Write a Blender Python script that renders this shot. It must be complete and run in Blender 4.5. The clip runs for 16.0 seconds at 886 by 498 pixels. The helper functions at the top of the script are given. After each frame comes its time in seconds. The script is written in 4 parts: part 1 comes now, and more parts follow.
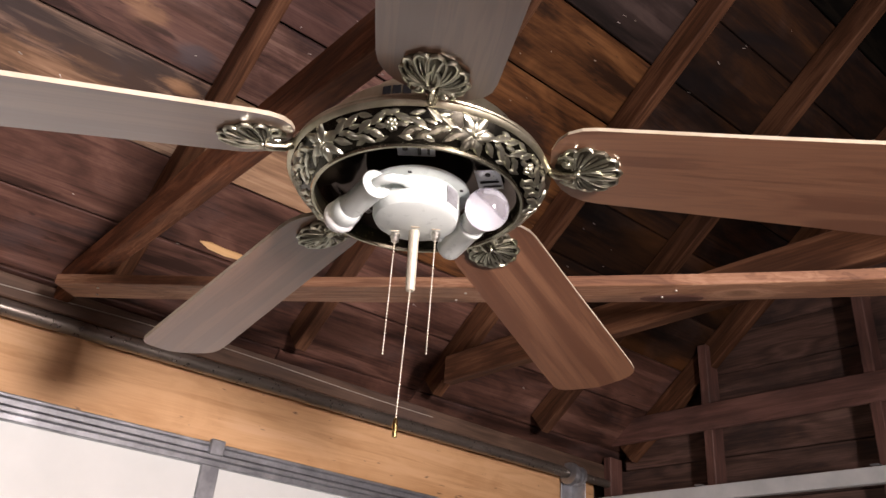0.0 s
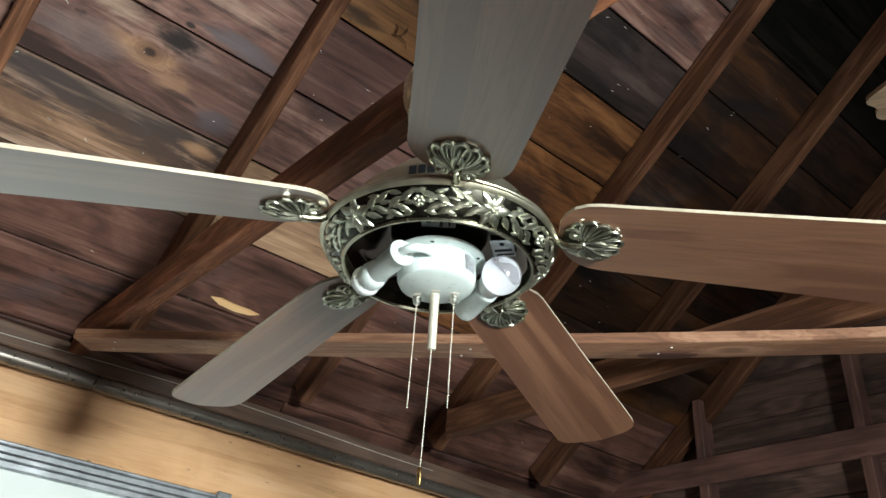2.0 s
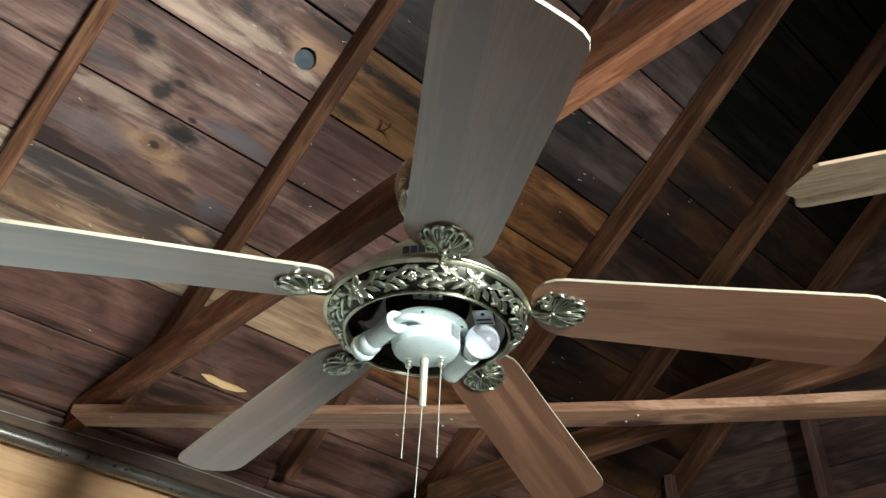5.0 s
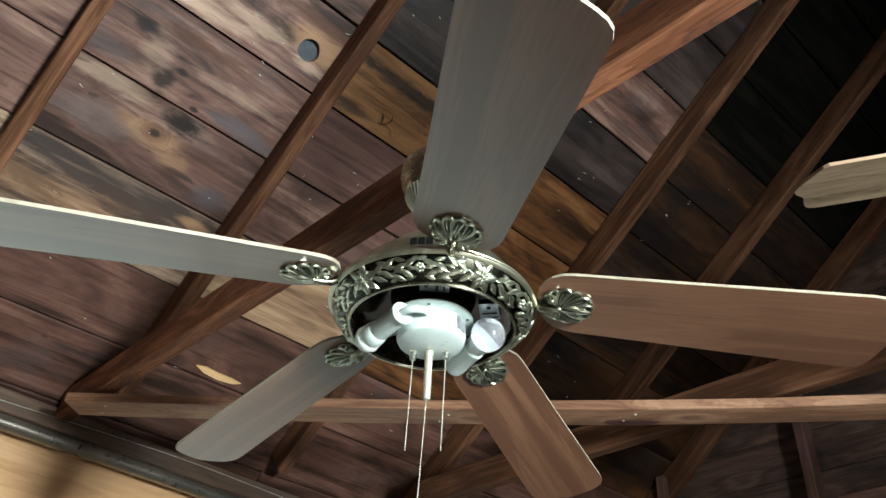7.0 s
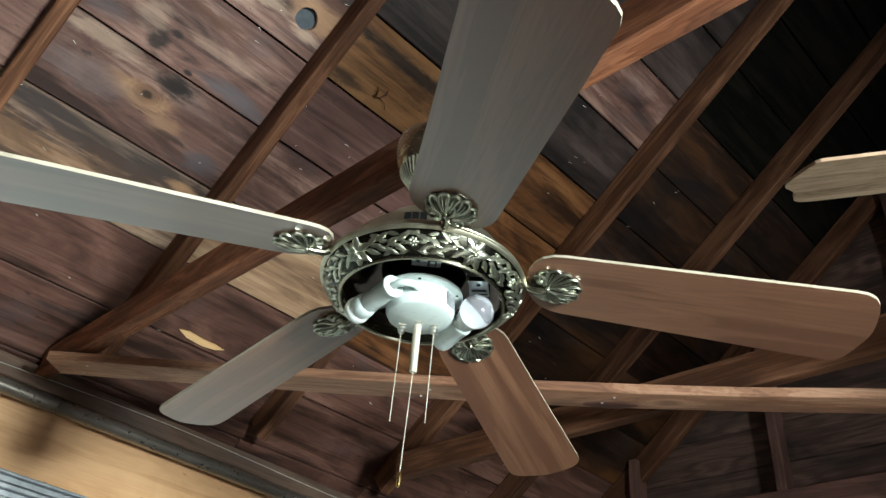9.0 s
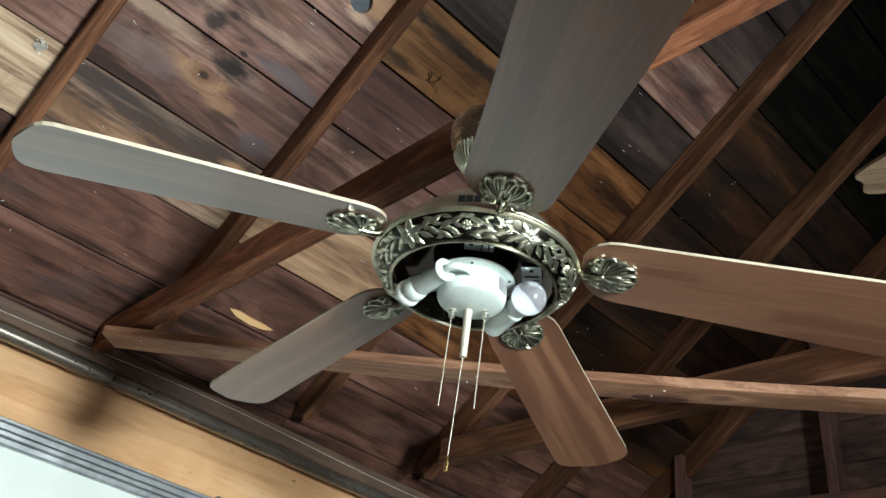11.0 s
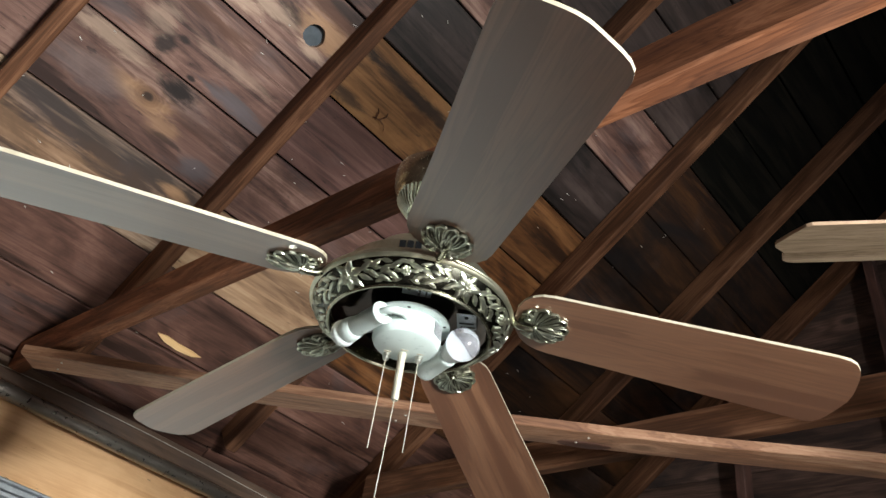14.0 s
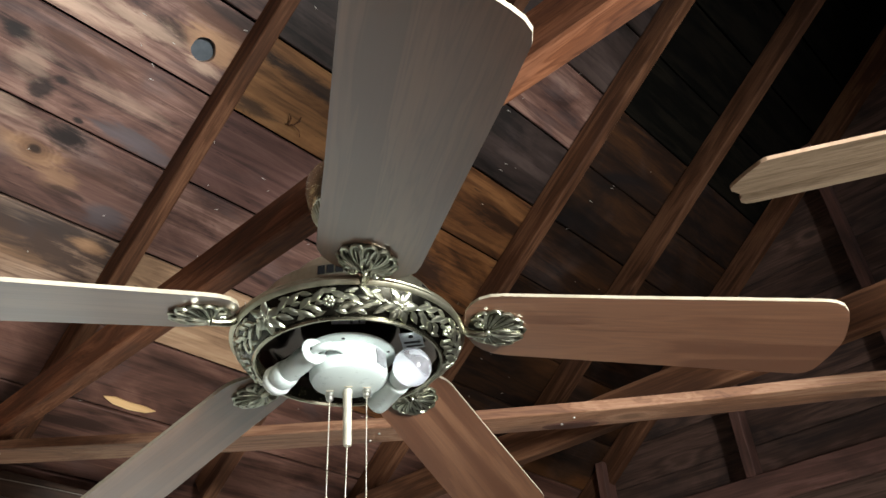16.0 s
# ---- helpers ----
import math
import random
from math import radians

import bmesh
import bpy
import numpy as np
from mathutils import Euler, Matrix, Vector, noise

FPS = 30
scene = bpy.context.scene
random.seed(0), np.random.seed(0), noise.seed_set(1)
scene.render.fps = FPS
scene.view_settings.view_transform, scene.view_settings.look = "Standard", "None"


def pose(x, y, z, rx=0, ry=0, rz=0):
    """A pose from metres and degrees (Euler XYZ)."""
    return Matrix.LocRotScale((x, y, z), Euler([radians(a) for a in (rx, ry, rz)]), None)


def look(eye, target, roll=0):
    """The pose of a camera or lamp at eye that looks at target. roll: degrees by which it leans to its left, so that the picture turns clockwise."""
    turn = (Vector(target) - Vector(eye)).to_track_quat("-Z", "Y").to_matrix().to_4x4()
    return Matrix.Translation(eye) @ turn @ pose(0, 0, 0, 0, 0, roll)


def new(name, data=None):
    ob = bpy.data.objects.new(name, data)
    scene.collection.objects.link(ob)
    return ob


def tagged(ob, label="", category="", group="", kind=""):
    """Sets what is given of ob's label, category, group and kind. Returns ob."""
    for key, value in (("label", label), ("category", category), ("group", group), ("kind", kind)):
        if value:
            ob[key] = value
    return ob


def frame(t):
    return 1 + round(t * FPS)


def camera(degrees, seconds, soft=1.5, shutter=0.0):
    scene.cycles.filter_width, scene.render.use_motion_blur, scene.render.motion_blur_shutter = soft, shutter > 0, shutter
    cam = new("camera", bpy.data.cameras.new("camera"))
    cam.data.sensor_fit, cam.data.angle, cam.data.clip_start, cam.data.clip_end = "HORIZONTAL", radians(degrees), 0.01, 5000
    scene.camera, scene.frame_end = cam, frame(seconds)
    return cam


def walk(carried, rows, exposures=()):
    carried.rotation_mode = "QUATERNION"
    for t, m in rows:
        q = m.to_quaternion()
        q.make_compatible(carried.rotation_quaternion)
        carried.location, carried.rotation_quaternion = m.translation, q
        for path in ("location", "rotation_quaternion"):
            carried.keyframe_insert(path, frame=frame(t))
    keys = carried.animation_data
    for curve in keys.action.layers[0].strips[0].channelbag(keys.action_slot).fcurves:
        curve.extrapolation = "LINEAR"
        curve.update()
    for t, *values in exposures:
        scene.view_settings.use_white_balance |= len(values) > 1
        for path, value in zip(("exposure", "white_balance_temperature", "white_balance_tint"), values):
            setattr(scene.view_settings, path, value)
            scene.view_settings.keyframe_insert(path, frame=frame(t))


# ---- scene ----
cam = camera(58.61, 16.0)
PATH = [
    (0.0, -0.5095, -0.6962, 1.5591, 117.839, -4.361, -41.065),
    (0.5, -0.5338, -0.7002, 1.5750, 124.482, -3.898, -39.546),
    (1.0, -0.5487, -0.6892, 1.5655, 126.300, -0.144, -44.546),
    (1.5, -0.5871, -0.6503, 1.5288, 125.724, -5.101, -47.072),
    (2.0, -0.5965, -0.7462, 1.5214, 121.694, -4.341, -41.677),
    (2.5, -0.6329, -0.8667, 1.5031, 126.786, -5.840, -43.172),
    (3.0, -0.6945, -0.8856, 1.4352, 126.676, -8.158, -44.358),
    (3.5, -0.7022, -0.8600, 1.4040, 126.128, -3.836, -41.320),
    (4.0, -0.6957, -0.8514, 1.4080, 126.761, -2.738, -42.855),
    (4.5, -0.7082, -0.8406, 1.4118, 128.209, -3.170, -43.463),
    (5.0, -0.6958, -0.8350, 1.4109, 127.886, -3.061, -43.102),
    (7.5, -0.7116, -0.8027, 1.4058, 127.762, -4.039, -44.911),
    (8.0, -0.7202, -0.7986, 1.4046, 126.663, -5.261, -45.294),
    (8.5, -0.7189, -0.8041, 1.3977, 126.599, -5.592, -46.261),
    (9.0, -0.7175, -0.8045, 1.3969, 126.455, -5.227, -46.951),
    (11.5, -0.7135, -0.7833, 1.4014, 125.128, -8.802, -44.956),
    (12.0, -0.7302, -0.7877, 1.4069, 125.545, -9.514, -49.666),
    (12.5, -0.7307, -0.7844, 1.4131, 127.996, -11.898, -48.525),
    (13.0, -0.7283, -0.7892, 1.4086, 127.517, -10.806, -48.544),
    (13.5, -0.7344, -0.7999, 1.4045, 128.332, -9.004, -49.611),
    (14.0, -0.7382, -0.8008, 1.4022, 128.528, -8.301, -50.895),
    (14.5, -0.7357, -0.8034, 1.3996, 127.842, -7.160, -51.332),
    (15.0, -0.7308, -0.8062, 1.3907, 126.575, -6.167, -51.969),
    (15.5, -0.6766, -0.7900, 1.4141, 127.589, -0.770, -50.254),
    (16.0, -0.6440, -0.7703, 1.5271, 126.881, 2.368, -46.317),
]
TINTS = [(0.0, 2.54, 8050, 44), (0.6, 2.54, 7750, 36), (1.6, 2.65, 7050, 20), (3.0, 2.65, 6650, 10), (9.0, 2.65, 6650, 10), (12.5, 2.65, 6850, 15), (16.0, 2.70, 7150, 20)]
walk(cam, [(t, pose(x, y, z, rx, ry, rz)) for t, x, y, z, rx, ry, rz in PATH], TINTS)

# ---- light: daylight from an open doorway behind the camera, the rest of the garage closed ----
Z0 = 2.10            # height of the fan's blade irons over the floor
world = bpy.data.worlds.new("world")
scene.world = world
world.use_nodes = True
sky = world.node_tree.nodes.new("ShaderNodeTexSky")
sky.sky_type, sky.sun_disc = "NISHITA", False
sky.sun_elevation, sky.sun_rotation = radians(39), radians(178)
world.node_tree.nodes["Background"].inputs["Strength"].default_value = 0.12
world.node_tree.links.new(sky.outputs["Color"], world.node_tree.nodes["Background"].inputs["Color"])


def area_lamp(name, m, size_x, size_y, watts, colour, spread=180):
    lamp = bpy.data.lights.new(name, "AREA")
    lamp.shape, lamp.size, lamp.size_y, lamp.energy, lamp.color = "RECTANGLE", size_x, size_y, watts, colour
    lamp.spread = radians(spread)
    ob = new(name, lamp)
    ob.matrix_world = m
    return ob


BAY = (-0.56, 0.16, 0.0, 2.05)      # the open doorway in the rear wall: x from, x to, z from, z to
REAR = -2.8
area_lamp("doorway_daylight", look((-0.23, REAR + 0.02, 1.62), (-0.05, 1.8, 2.8)), 0.36, 0.45, 12.0, (0.86, 1.0, 1.0), 100)
sun = new("sun", bpy.data.lights.new("sun", "SUN"))
sun.data.energy, sun.data.angle, sun.data.color = 4.0, radians(0.5), (0.93, 1.0, 0.96)
sun.matrix_world = look((0.3, -10.0, 7.8), (0.1, -3.0, 2.1))


# ---- materials ----
def material(name, rough=0.6, metal=0.0, colour=(0.5, 0.5, 0.5)):
    m = bpy.data.materials.new(name)
    m.use_nodes = True
    n = m.node_tree.nodes
    b = n["Principled BSDF"]
    b.inputs["Base Color"].default_value = (*colour, 1)
    b.inputs["Roughness"].default_value = rough
    b.inputs["Metallic"].default_value = metal
    return m, n, m.node_tree.links, b


def ramp(n, stops):
    r = n.new("ShaderNodeValToRGB")
    e = r.color_ramp.elements
    while len(e) < len(stops):
        e.new(0.5)
    for k, (at, c) in zip(e, stops):
        k.position, k.color = at, (*c, 1)
    return r


def math_node(n, l, op, a, b=None):
    k = n.new("ShaderNodeMath")
    k.operation = op
    for i, v in enumerate((a, b)):
        if v is None:
            continue
        if isinstance(v, (int, float)):
            k.inputs[i].default_value = v
        else:
            l.new(v, k.inputs[i])
    return k.outputs[0]


def mix(n, l, fac, a, b, blend="MIX"):
    k = n.new("ShaderNodeMix")
    k.data_type, k.blend_type = "RGBA", blend
    for i, v in ((0, fac), (6, a), (7, b)):
        if isinstance(v, (int, float)):
            k.inputs[i].default_value = v
        elif isinstance(v, tuple):
            k.inputs[i].default_value = (*v, 1)
        else:
            l.new(v, k.inputs[i])
    return k.outputs[2]


def soft_step(n, l, v, high, low):
    """1 below low, 0 above high."""
    k = n.new("ShaderNodeMapRange")
    k.interpolation_type = "SMOOTHSTEP"
    l.new(v, k.inputs["Value"])
    k.inputs["From Min"].default_value, k.inputs["From Max"].default_value = low, high
    k.inputs["To Min"].default_value, k.inputs["To Max"].default_value = 1.0, 0.0
    return k.outputs["Result"]


def noise_node(n, l, vec, scale, detail=4, rough=0.55, distortion=0.0):
    k = n.new("ShaderNodeTexNoise")
    k.inputs["Scale"].default_value, k.inputs["Detail"].default_value = scale, detail
    k.inputs["Roughness"].default_value, k.inputs["Distortion"].default_value = rough, distortion
    l.new(vec, k.inputs["Vector"])
    return k.outputs["Fac"]


def wood(name, dark, mid, light, rough=0.6, knots=1.0, stain=(0.03, 0.025, 0.03), stain_amount=0.5, warm=None, grain=1.0, spread=0.35, bump=0.4, grey=0.68, coat=0.0, figure=0.22, stretch=0.9, fibres=0.50, lines=0.0, patch=0.0):
    """Sawn timber whose grain runs along the object's own x axis: growth bands, fibres, knots, dark stains; each piece shifted by its random number."""
    m, n, l, b = material(name, rough)
    tc, oi = n.new("ShaderNodeTexCoord"), n.new("ShaderNodeObjectInfo")
    shift = n.new("ShaderNodeCombineXYZ")
    r10 = math_node(n, l, "MULTIPLY", oi.outputs["Random"], 37.0)
    r11 = math_node(n, l, "MULTIPLY", oi.outputs["Random"], 11.3)
    l.new(r10, shift.inputs[0]), l.new(r11, shift.inputs[1]), l.new(r11, shift.inputs[2])
    add = n.new("ShaderNodeVectorMath")
    add.operation = "ADD"
    l.new(tc.outputs["Object"], add.inputs[0]), l.new(shift.outputs[0], add.inputs[1])
    p = add.outputs[0]
    # knots: cells long in the grain's direction
    kmap = n.new("ShaderNodeMapping")
    kmap.inputs["Scale"].default_value = (2.1, 4.6, 4.6)
    l.new(p, kmap.inputs["Vector"])
    vor = n.new("ShaderNodeTexVoronoi")
    vor.inputs["Scale"].default_value = 1.0
    l.new(kmap.outputs[0], vor.inputs["Vector"])
    d = vor.outputs["Distance"]
    near = math_node(n, l, "MULTIPLY", math_node(n, l, "POWER", math_node(n, l, "MAXIMUM", math_node(n, l, "SUBTRACT", 1.0, math_node(n, l, "MULTIPLY", d, 2.2)), 0.0), 2.0), knots)
    core = math_node(n, l, "MULTIPLY", soft_step(n, l, d, 0.11, 0.04), min(1.0, knots))
    # bands of growth that swirl round the knots
    wav = noise_node(n, l, p, 1.6, 3, 0.5)
    squeeze = n.new("ShaderNodeMapping")
    squeeze.inputs["Scale"].default_value = (stretch, 9.0 * grain, 9.0 * grain)
    l.new(p, squeeze.inputs["Vector"])
    bands = noise_node(n, l, squeeze.outputs[0], 1.5, 5, 0.6, 0.6)
    swirl = math_node(n, l, "ADD", math_node(n, l, "MULTIPLY", bands, 7.0), math_node(n, l, "ADD", math_node(n, l, "MULTIPLY", near, 7.0), math_node(n, l, "MULTIPLY", wav, 3.0)))
    band = math_node(n, l, "ADD", math_node(n, l, "MULTIPLY", math_node(n, l, "SINE", math_node(n, l, "MULTIPLY", swirl, 3.0)), 0.5), 0.5)
    fine = n.new("ShaderNodeMapping")
    fine.inputs["Scale"].default_value = (4.0, 160.0, 160.0)
    l.new(p, fine.inputs["Vector"])
    fibre = noise_node(n, l, fine.outputs[0], 1.0, 3, 0.6)
    val = math_node(n, l, "ADD", math_node(n, l, "MULTIPLY", band, figure), math_node(n, l, "ADD", math_node(n, l, "MULTIPLY", fibre, fibres), math_node(n, l, "MULTIPLY", wav, 0.36)))
    if lines:           # thin growth lines that follow the swirl
        thin = math_node(n, l, "POWER", math_node(n, l, "ADD", math_node(n, l, "MULTIPLY", math_node(n, l, "SINE", math_node(n, l, "MULTIPLY", swirl, 17.0)), 0.5), 0.5), 2.0)
        val = math_node(n, l, "SUBTRACT", val, math_node(n, l, "MULTIPLY", math_node(n, l, "SUBTRACT", thin, 0.37), lines))
    col = ramp(n, [(0.32, dark), (0.53, mid), (0.74, light)])
    l.new(val, col.inputs[0])
    c = col.outputs[0]
    if warm:
        wmask = ramp(n, [(0.54, (0, 0, 0)), (0.68, (1, 1, 1))])
        l.new(noise_node(n, l, squeeze.outputs[0], 0.45, 3, 0.5, 0.4), wmask.inputs[0])
        c = mix(n, l, wmask.outputs[0], c, mix(n, l, val, tuple(0.55 * w for w in warm), tuple(1.25 * w for w in warm)))
    if warm:
        gmask = ramp(n, [(0.52, (0, 0, 0)), (0.72, (1, 1, 1))])
        l.new(noise_node(n, l, p, 2.6, 4, 0.6, 0.5), gmask.inputs[0])
        c = mix(n, l, math_node(n, l, "MULTIPLY", gmask.outputs[0], grey), c, mix(n, l, val, (0.022, 0.021, 0.028), (0.20, 0.185, 0.19)))
    smap = n.new("ShaderNodeMapping")
    smap.inputs["Scale"].default_value = (1.7, 5.0, 5.0)
    l.new(p, smap.inputs["Vector"])
    smask = ramp(n, [(0.46, (0, 0, 0)), (0.68, (1, 1, 1))])
    l.new(noise_node(n, l, smap.outputs[0], 1.0, 5, 0.62, 0.8), smask.inputs[0])
    c = mix(n, l, math_node(n, l, "MULTIPLY", smask.outputs[0], stain_amount), c, stain)
    if patch:           # broad weathered patches, pale and dark, drawn out along the grain
        pmap = n.new("ShaderNodeMapping")
        pmap.inputs["Scale"].default_value = (1.5, 5.5, 5.5)
        pmap.inputs["Location"].default_value = (3.1, 7.7, 1.9)
        l.new(p, pmap.inputs["Vector"])
        pv = ramp(n, [(0.30, (0, 0, 0)), (0.72, (1, 1, 1))])
        l.new(noise_node(n, l, pmap.outputs[0], 1.3, 6, 0.62, 1.2), pv.inputs[0])
        k = n.new("ShaderNodeVectorMath")
        k.operation = "SCALE"
        l.new(c, k.inputs[0])
        l.new(math_node(n, l, "ADD", math_node(n, l, "MULTIPLY", pv.outputs[0], 2.0 * patch), 1.0 - 0.85 * patch), k.inputs["Scale"])
        c = k.outputs[0]
    halo = mix(n, l, val, tuple(0.45 * v for v in (warm or mid)), tuple(1.5 * v for v in (warm or light)))
    c = mix(n, l, math_node(n, l, "MINIMUM", math_node(n, l, "MULTIPLY", near, 1.6), 0.85), c, halo)
    c = mix(n, l, core, c, tuple(0.3 * v for v in dark))
    hsv = n.new("ShaderNodeHueSaturation")
    l.new(c, hsv.inputs["Color"])
    hsv.inputs["Saturation"].default_value = 1.05
    l.new(math_node(n, l, "ADD", math_node(n, l, "MULTIPLY", oi.outputs["Random"], spread), 1.0 - spread / 2), hsv.inputs["Value"])
    l.new(hsv.outputs[0], b.inputs["Base Color"])
    b.inputs["Coat Weight"].default_value, b.inputs["Coat Roughness"].default_value, b.inputs["Coat IOR"].default_value = coat, 0.28, 1.75
    l.new(math_node(n, l, "ADD", math_node(n, l, "MULTIPLY", fibre, 0.25), rough - 0.12), b.inputs["Roughness"])
    bm_ = n.new("ShaderNodeBump")
    bm_.inputs["Strength"].default_value, bm_.inputs["Distance"].default_value = bump, 0.002
    l.new(val, bm_.inputs["Height"]), l.new(bm_.outputs[0], b.inputs["Normal"])
    return m


def mottled(name, a, b_, scale, rough=0.6, metal=0.0, bump=0.0, detail=5):
    m, n, l, b = material(name, rough, metal)
    tc = n.new("ShaderNodeTexCoord")
    f = noise_node(n, l, tc.outputs["Object"], scale, detail, 0.6)
    col = ramp(n, [(0.35, a), (0.68, b_)])
    l.new(f, col.inputs[0]), l.new(col.outputs[0], b.inputs["Base Color"])
    g = noise_node(n, l, tc.outputs["Object"], scale * 9, 3, 0.6)
    l.new(math_node(n, l, "ADD", math_node(n, l, "MULTIPLY", g, 0.2), rough - 0.1), b.inputs["Roughness"])
    if bump:
        k = n.new("ShaderNodeBump")
        k.inputs["Strength"].default_value, k.inputs["Distance"].default_value = bump, 0.003
        l.new(g, k.inputs["Height"]), l.new(k.outputs[0], b.inputs["Normal"])
    return m


DARK, TAN, PALE, BLUE, UMBER = (0.014, 0.008, 0.007), (0.31, 0.170, 0.095), (0.40, 0.27, 0.20), (0.082, 0.063, 0.066), (0.075, 0.030, 0.017)


def board_wood(name, dark, mid, light, blots=(), knots=(), blue=0.45, smear=0.62, contrast=1.0, rough=0.52):
    """Old roof boards, grain along the object's own x: broad smears, long streaks, fine fibres, blue-grey stain; blots are stains at known
    places (x, y, half length, half width, colour, amount), knots are (x, y, size)."""
    m, n, l, b = material(name, rough)
    tc, oi = n.new("ShaderNodeTexCoord"), n.new("ShaderNodeObjectInfo")
    shift = n.new("ShaderNodeCombineXYZ")
    for i, f in enumerate((41.0, 13.7, 7.1)):
        l.new(math_node(n, l, "MULTIPLY", oi.outputs["Random"], f), shift.inputs[i])
    add = n.new("ShaderNodeVectorMath")
    add.operation = "ADD"
    l.new(tc.outputs["Object"], add.inputs[0]), l.new(shift.outputs[0], add.inputs[1])
    p = add.outputs[0]

    def stretched(sx, sy, at=(0, 0, 0)):
        k = n.new("ShaderNodeMapping")
        k.inputs["Scale"].default_value, k.inputs["Location"].default_value = (sx, sy, sy), at
        l.new(p, k.inputs["Vector"])
        return k.outputs[0]

    def warped(sx, sy, ring, wobble):
        """Distance from a place of this board, with a ragged outline: 1 on the rim."""
        off = n.new("ShaderNodeVectorMath")
        off.operation = "MULTIPLY_ADD"
        l.new(tc.outputs["Object"], off.inputs[0])
        off.inputs[1].default_value, off.inputs[2].default_value = (1 / ring[0], 1 / ring[1], 0), (-sx / ring[0], -sy / ring[1], 0)
        ln = n.new("ShaderNodeVectorMath")
        ln.operation = "LENGTH"
        l.new(off.outputs[0], ln.inputs[0])
        rag = math_node(n, l, "MULTIPLY", math_node(n, l, "SUBTRACT", rag_noise, 0.5), wobble)
        return math_node(n, l, "ADD", ln.outputs["Value"], rag)

    rag_noise = noise_node(n, l, stretched(9, 34, (2.2, 5.1, 0)), 1.0, 5, 0.65, 0.6)
    # growth rings drawn out along the board, bending round the knots
    bend = noise_node(n, l, stretched(1.1, 2.6), 1.0, 2, 0.5)
    warp = math_node(n, l, "MULTIPLY", bend, 2.2)
    for kx, ky, size in knots:
        d = warped(kx, ky, (size * 1.7, size), 0.15)
        warp = math_node(n, l, "ADD", warp, math_node(n, l, "MULTIPLY", math_node(n, l, "POWER", math_node(n, l, "MAXIMUM", math_node(n, l, "SUBTRACT", 1.0, math_node(n, l, "MULTIPLY", d, 0.45)), 0.0), 2.0), 3.0))
    streak = noise_node(n, l, stretched(0.8, 17, (1, 3, 2)), 1.0, 4, 0.6, 0.5)
    ring = math_node(n, l, "ADD", math_node(n, l, "MULTIPLY", math_node(n, l, "SINE", math_node(n, l, "MULTIPLY", math_node(n, l, "ADD", warp, math_node(n, l, "MULTIPLY", streak, 2.4)), 14.0)), 0.5), 0.5)
    fibre = noise_node(n, l, stretched(5, 210), 1.0, 3, 0.6)
    broad = noise_node(n, l, stretched(2.4, 7.5, (4, 1, 6)), 1.0, 5, 0.6, 0.9)
    val = math_node(n, l, "ADD", math_node(n, l, "MULTIPLY", broad, smear), math_node(n, l, "ADD", math_node(n, l, "MULTIPLY", streak, 0.32), math_node(n, l, "ADD", math_node(n, l, "MULTIPLY", ring, 0.055), math_node(n, l, "MULTIPLY", fibre, 0.12))))
    middle = 0.5 * smear + 0.16 + 0.0275 + 0.06
    val = math_node(n, l, "ADD", math_node(n, l, "MULTIPLY", math_node(n, l, "SUBTRACT", val, middle), 1.9 * contrast), 0.47)
    col = ramp(n, [(0.26, dark), (0.50, mid), (0.76, light)])
    l.new(val, col.inputs[0])
    c = col.outputs[0]
    grain = mix(n, l, val, (0.55, 0.55, 0.55), (1.45, 1.45, 1.45))
    # blue-grey weather stain in drawn-out patches, and small dark flecks
    bmask = ramp(n, [(0.55, (0, 0, 0)), (0.70, (1, 1, 1))])
    l.new(noise_node(n, l, stretched(3.0, 8.0, (9, 2, 4)), 1.0, 4, 0.6, 0.7), bmask.inputs[0])
    c = mix(n, l, math_node(n, l, "MULTIPLY", bmask.outputs[0], blue), c, mix(n, l, 1.0, BLUE, grain, "MULTIPLY"))
    fmask = ramp(n, [(0.70, (0, 0, 0)), (0.76, (1, 1, 1))])
    l.new(noise_node(n, l, stretched(16, 60, (3, 3, 8)), 1.0, 2, 0.5), fmask.inputs[0])
    c = mix(n, l, math_node(n, l, "MULTIPLY", fmask.outputs[0], 0.6), c, DARK)
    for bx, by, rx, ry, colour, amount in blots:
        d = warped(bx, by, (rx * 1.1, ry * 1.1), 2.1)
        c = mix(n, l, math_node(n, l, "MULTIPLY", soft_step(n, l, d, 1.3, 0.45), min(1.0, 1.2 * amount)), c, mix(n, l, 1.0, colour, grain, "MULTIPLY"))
    for kx, ky, size in knots:
        d = warped(kx, ky, (size * 1.5, size), 0.5)
        c = mix(n, l, math_node(n, l, "MULTIPLY", soft_step(n, l, d, 1.6, 0.5), 0.55), c, mix(n, l, 1.0, UMBER, grain, "MULTIPLY"))
        c = mix(n, l, math_node(n, l, "MULTIPLY", soft_step(n, l, d, 0.62, 0.30), 0.85), c, DARK)
    hsv = n.new("ShaderNodeHueSaturation")
    l.new(c, hsv.inputs["Color"])
    l.new(math_node(n, l, "ADD", math_node(n, l, "MULTIPLY", oi.outputs["Random"], 0.3), 0.85), hsv.inputs["Value"])
    l.new(hsv.outputs[0], b.inputs["Base Color"])
    l.new(math_node(n, l, "ADD", math_node(n, l, "MULTIPLY", fibre, 0.25), rough - 0.12), b.inputs["Roughness"])
    b.inputs["Specular IOR Level"].default_value = 0.3
    k = n.new("ShaderNodeBump")
    k.inputs["Strength"].default_value, k.inputs["Distance"].default_value = 0.35, 0.0016
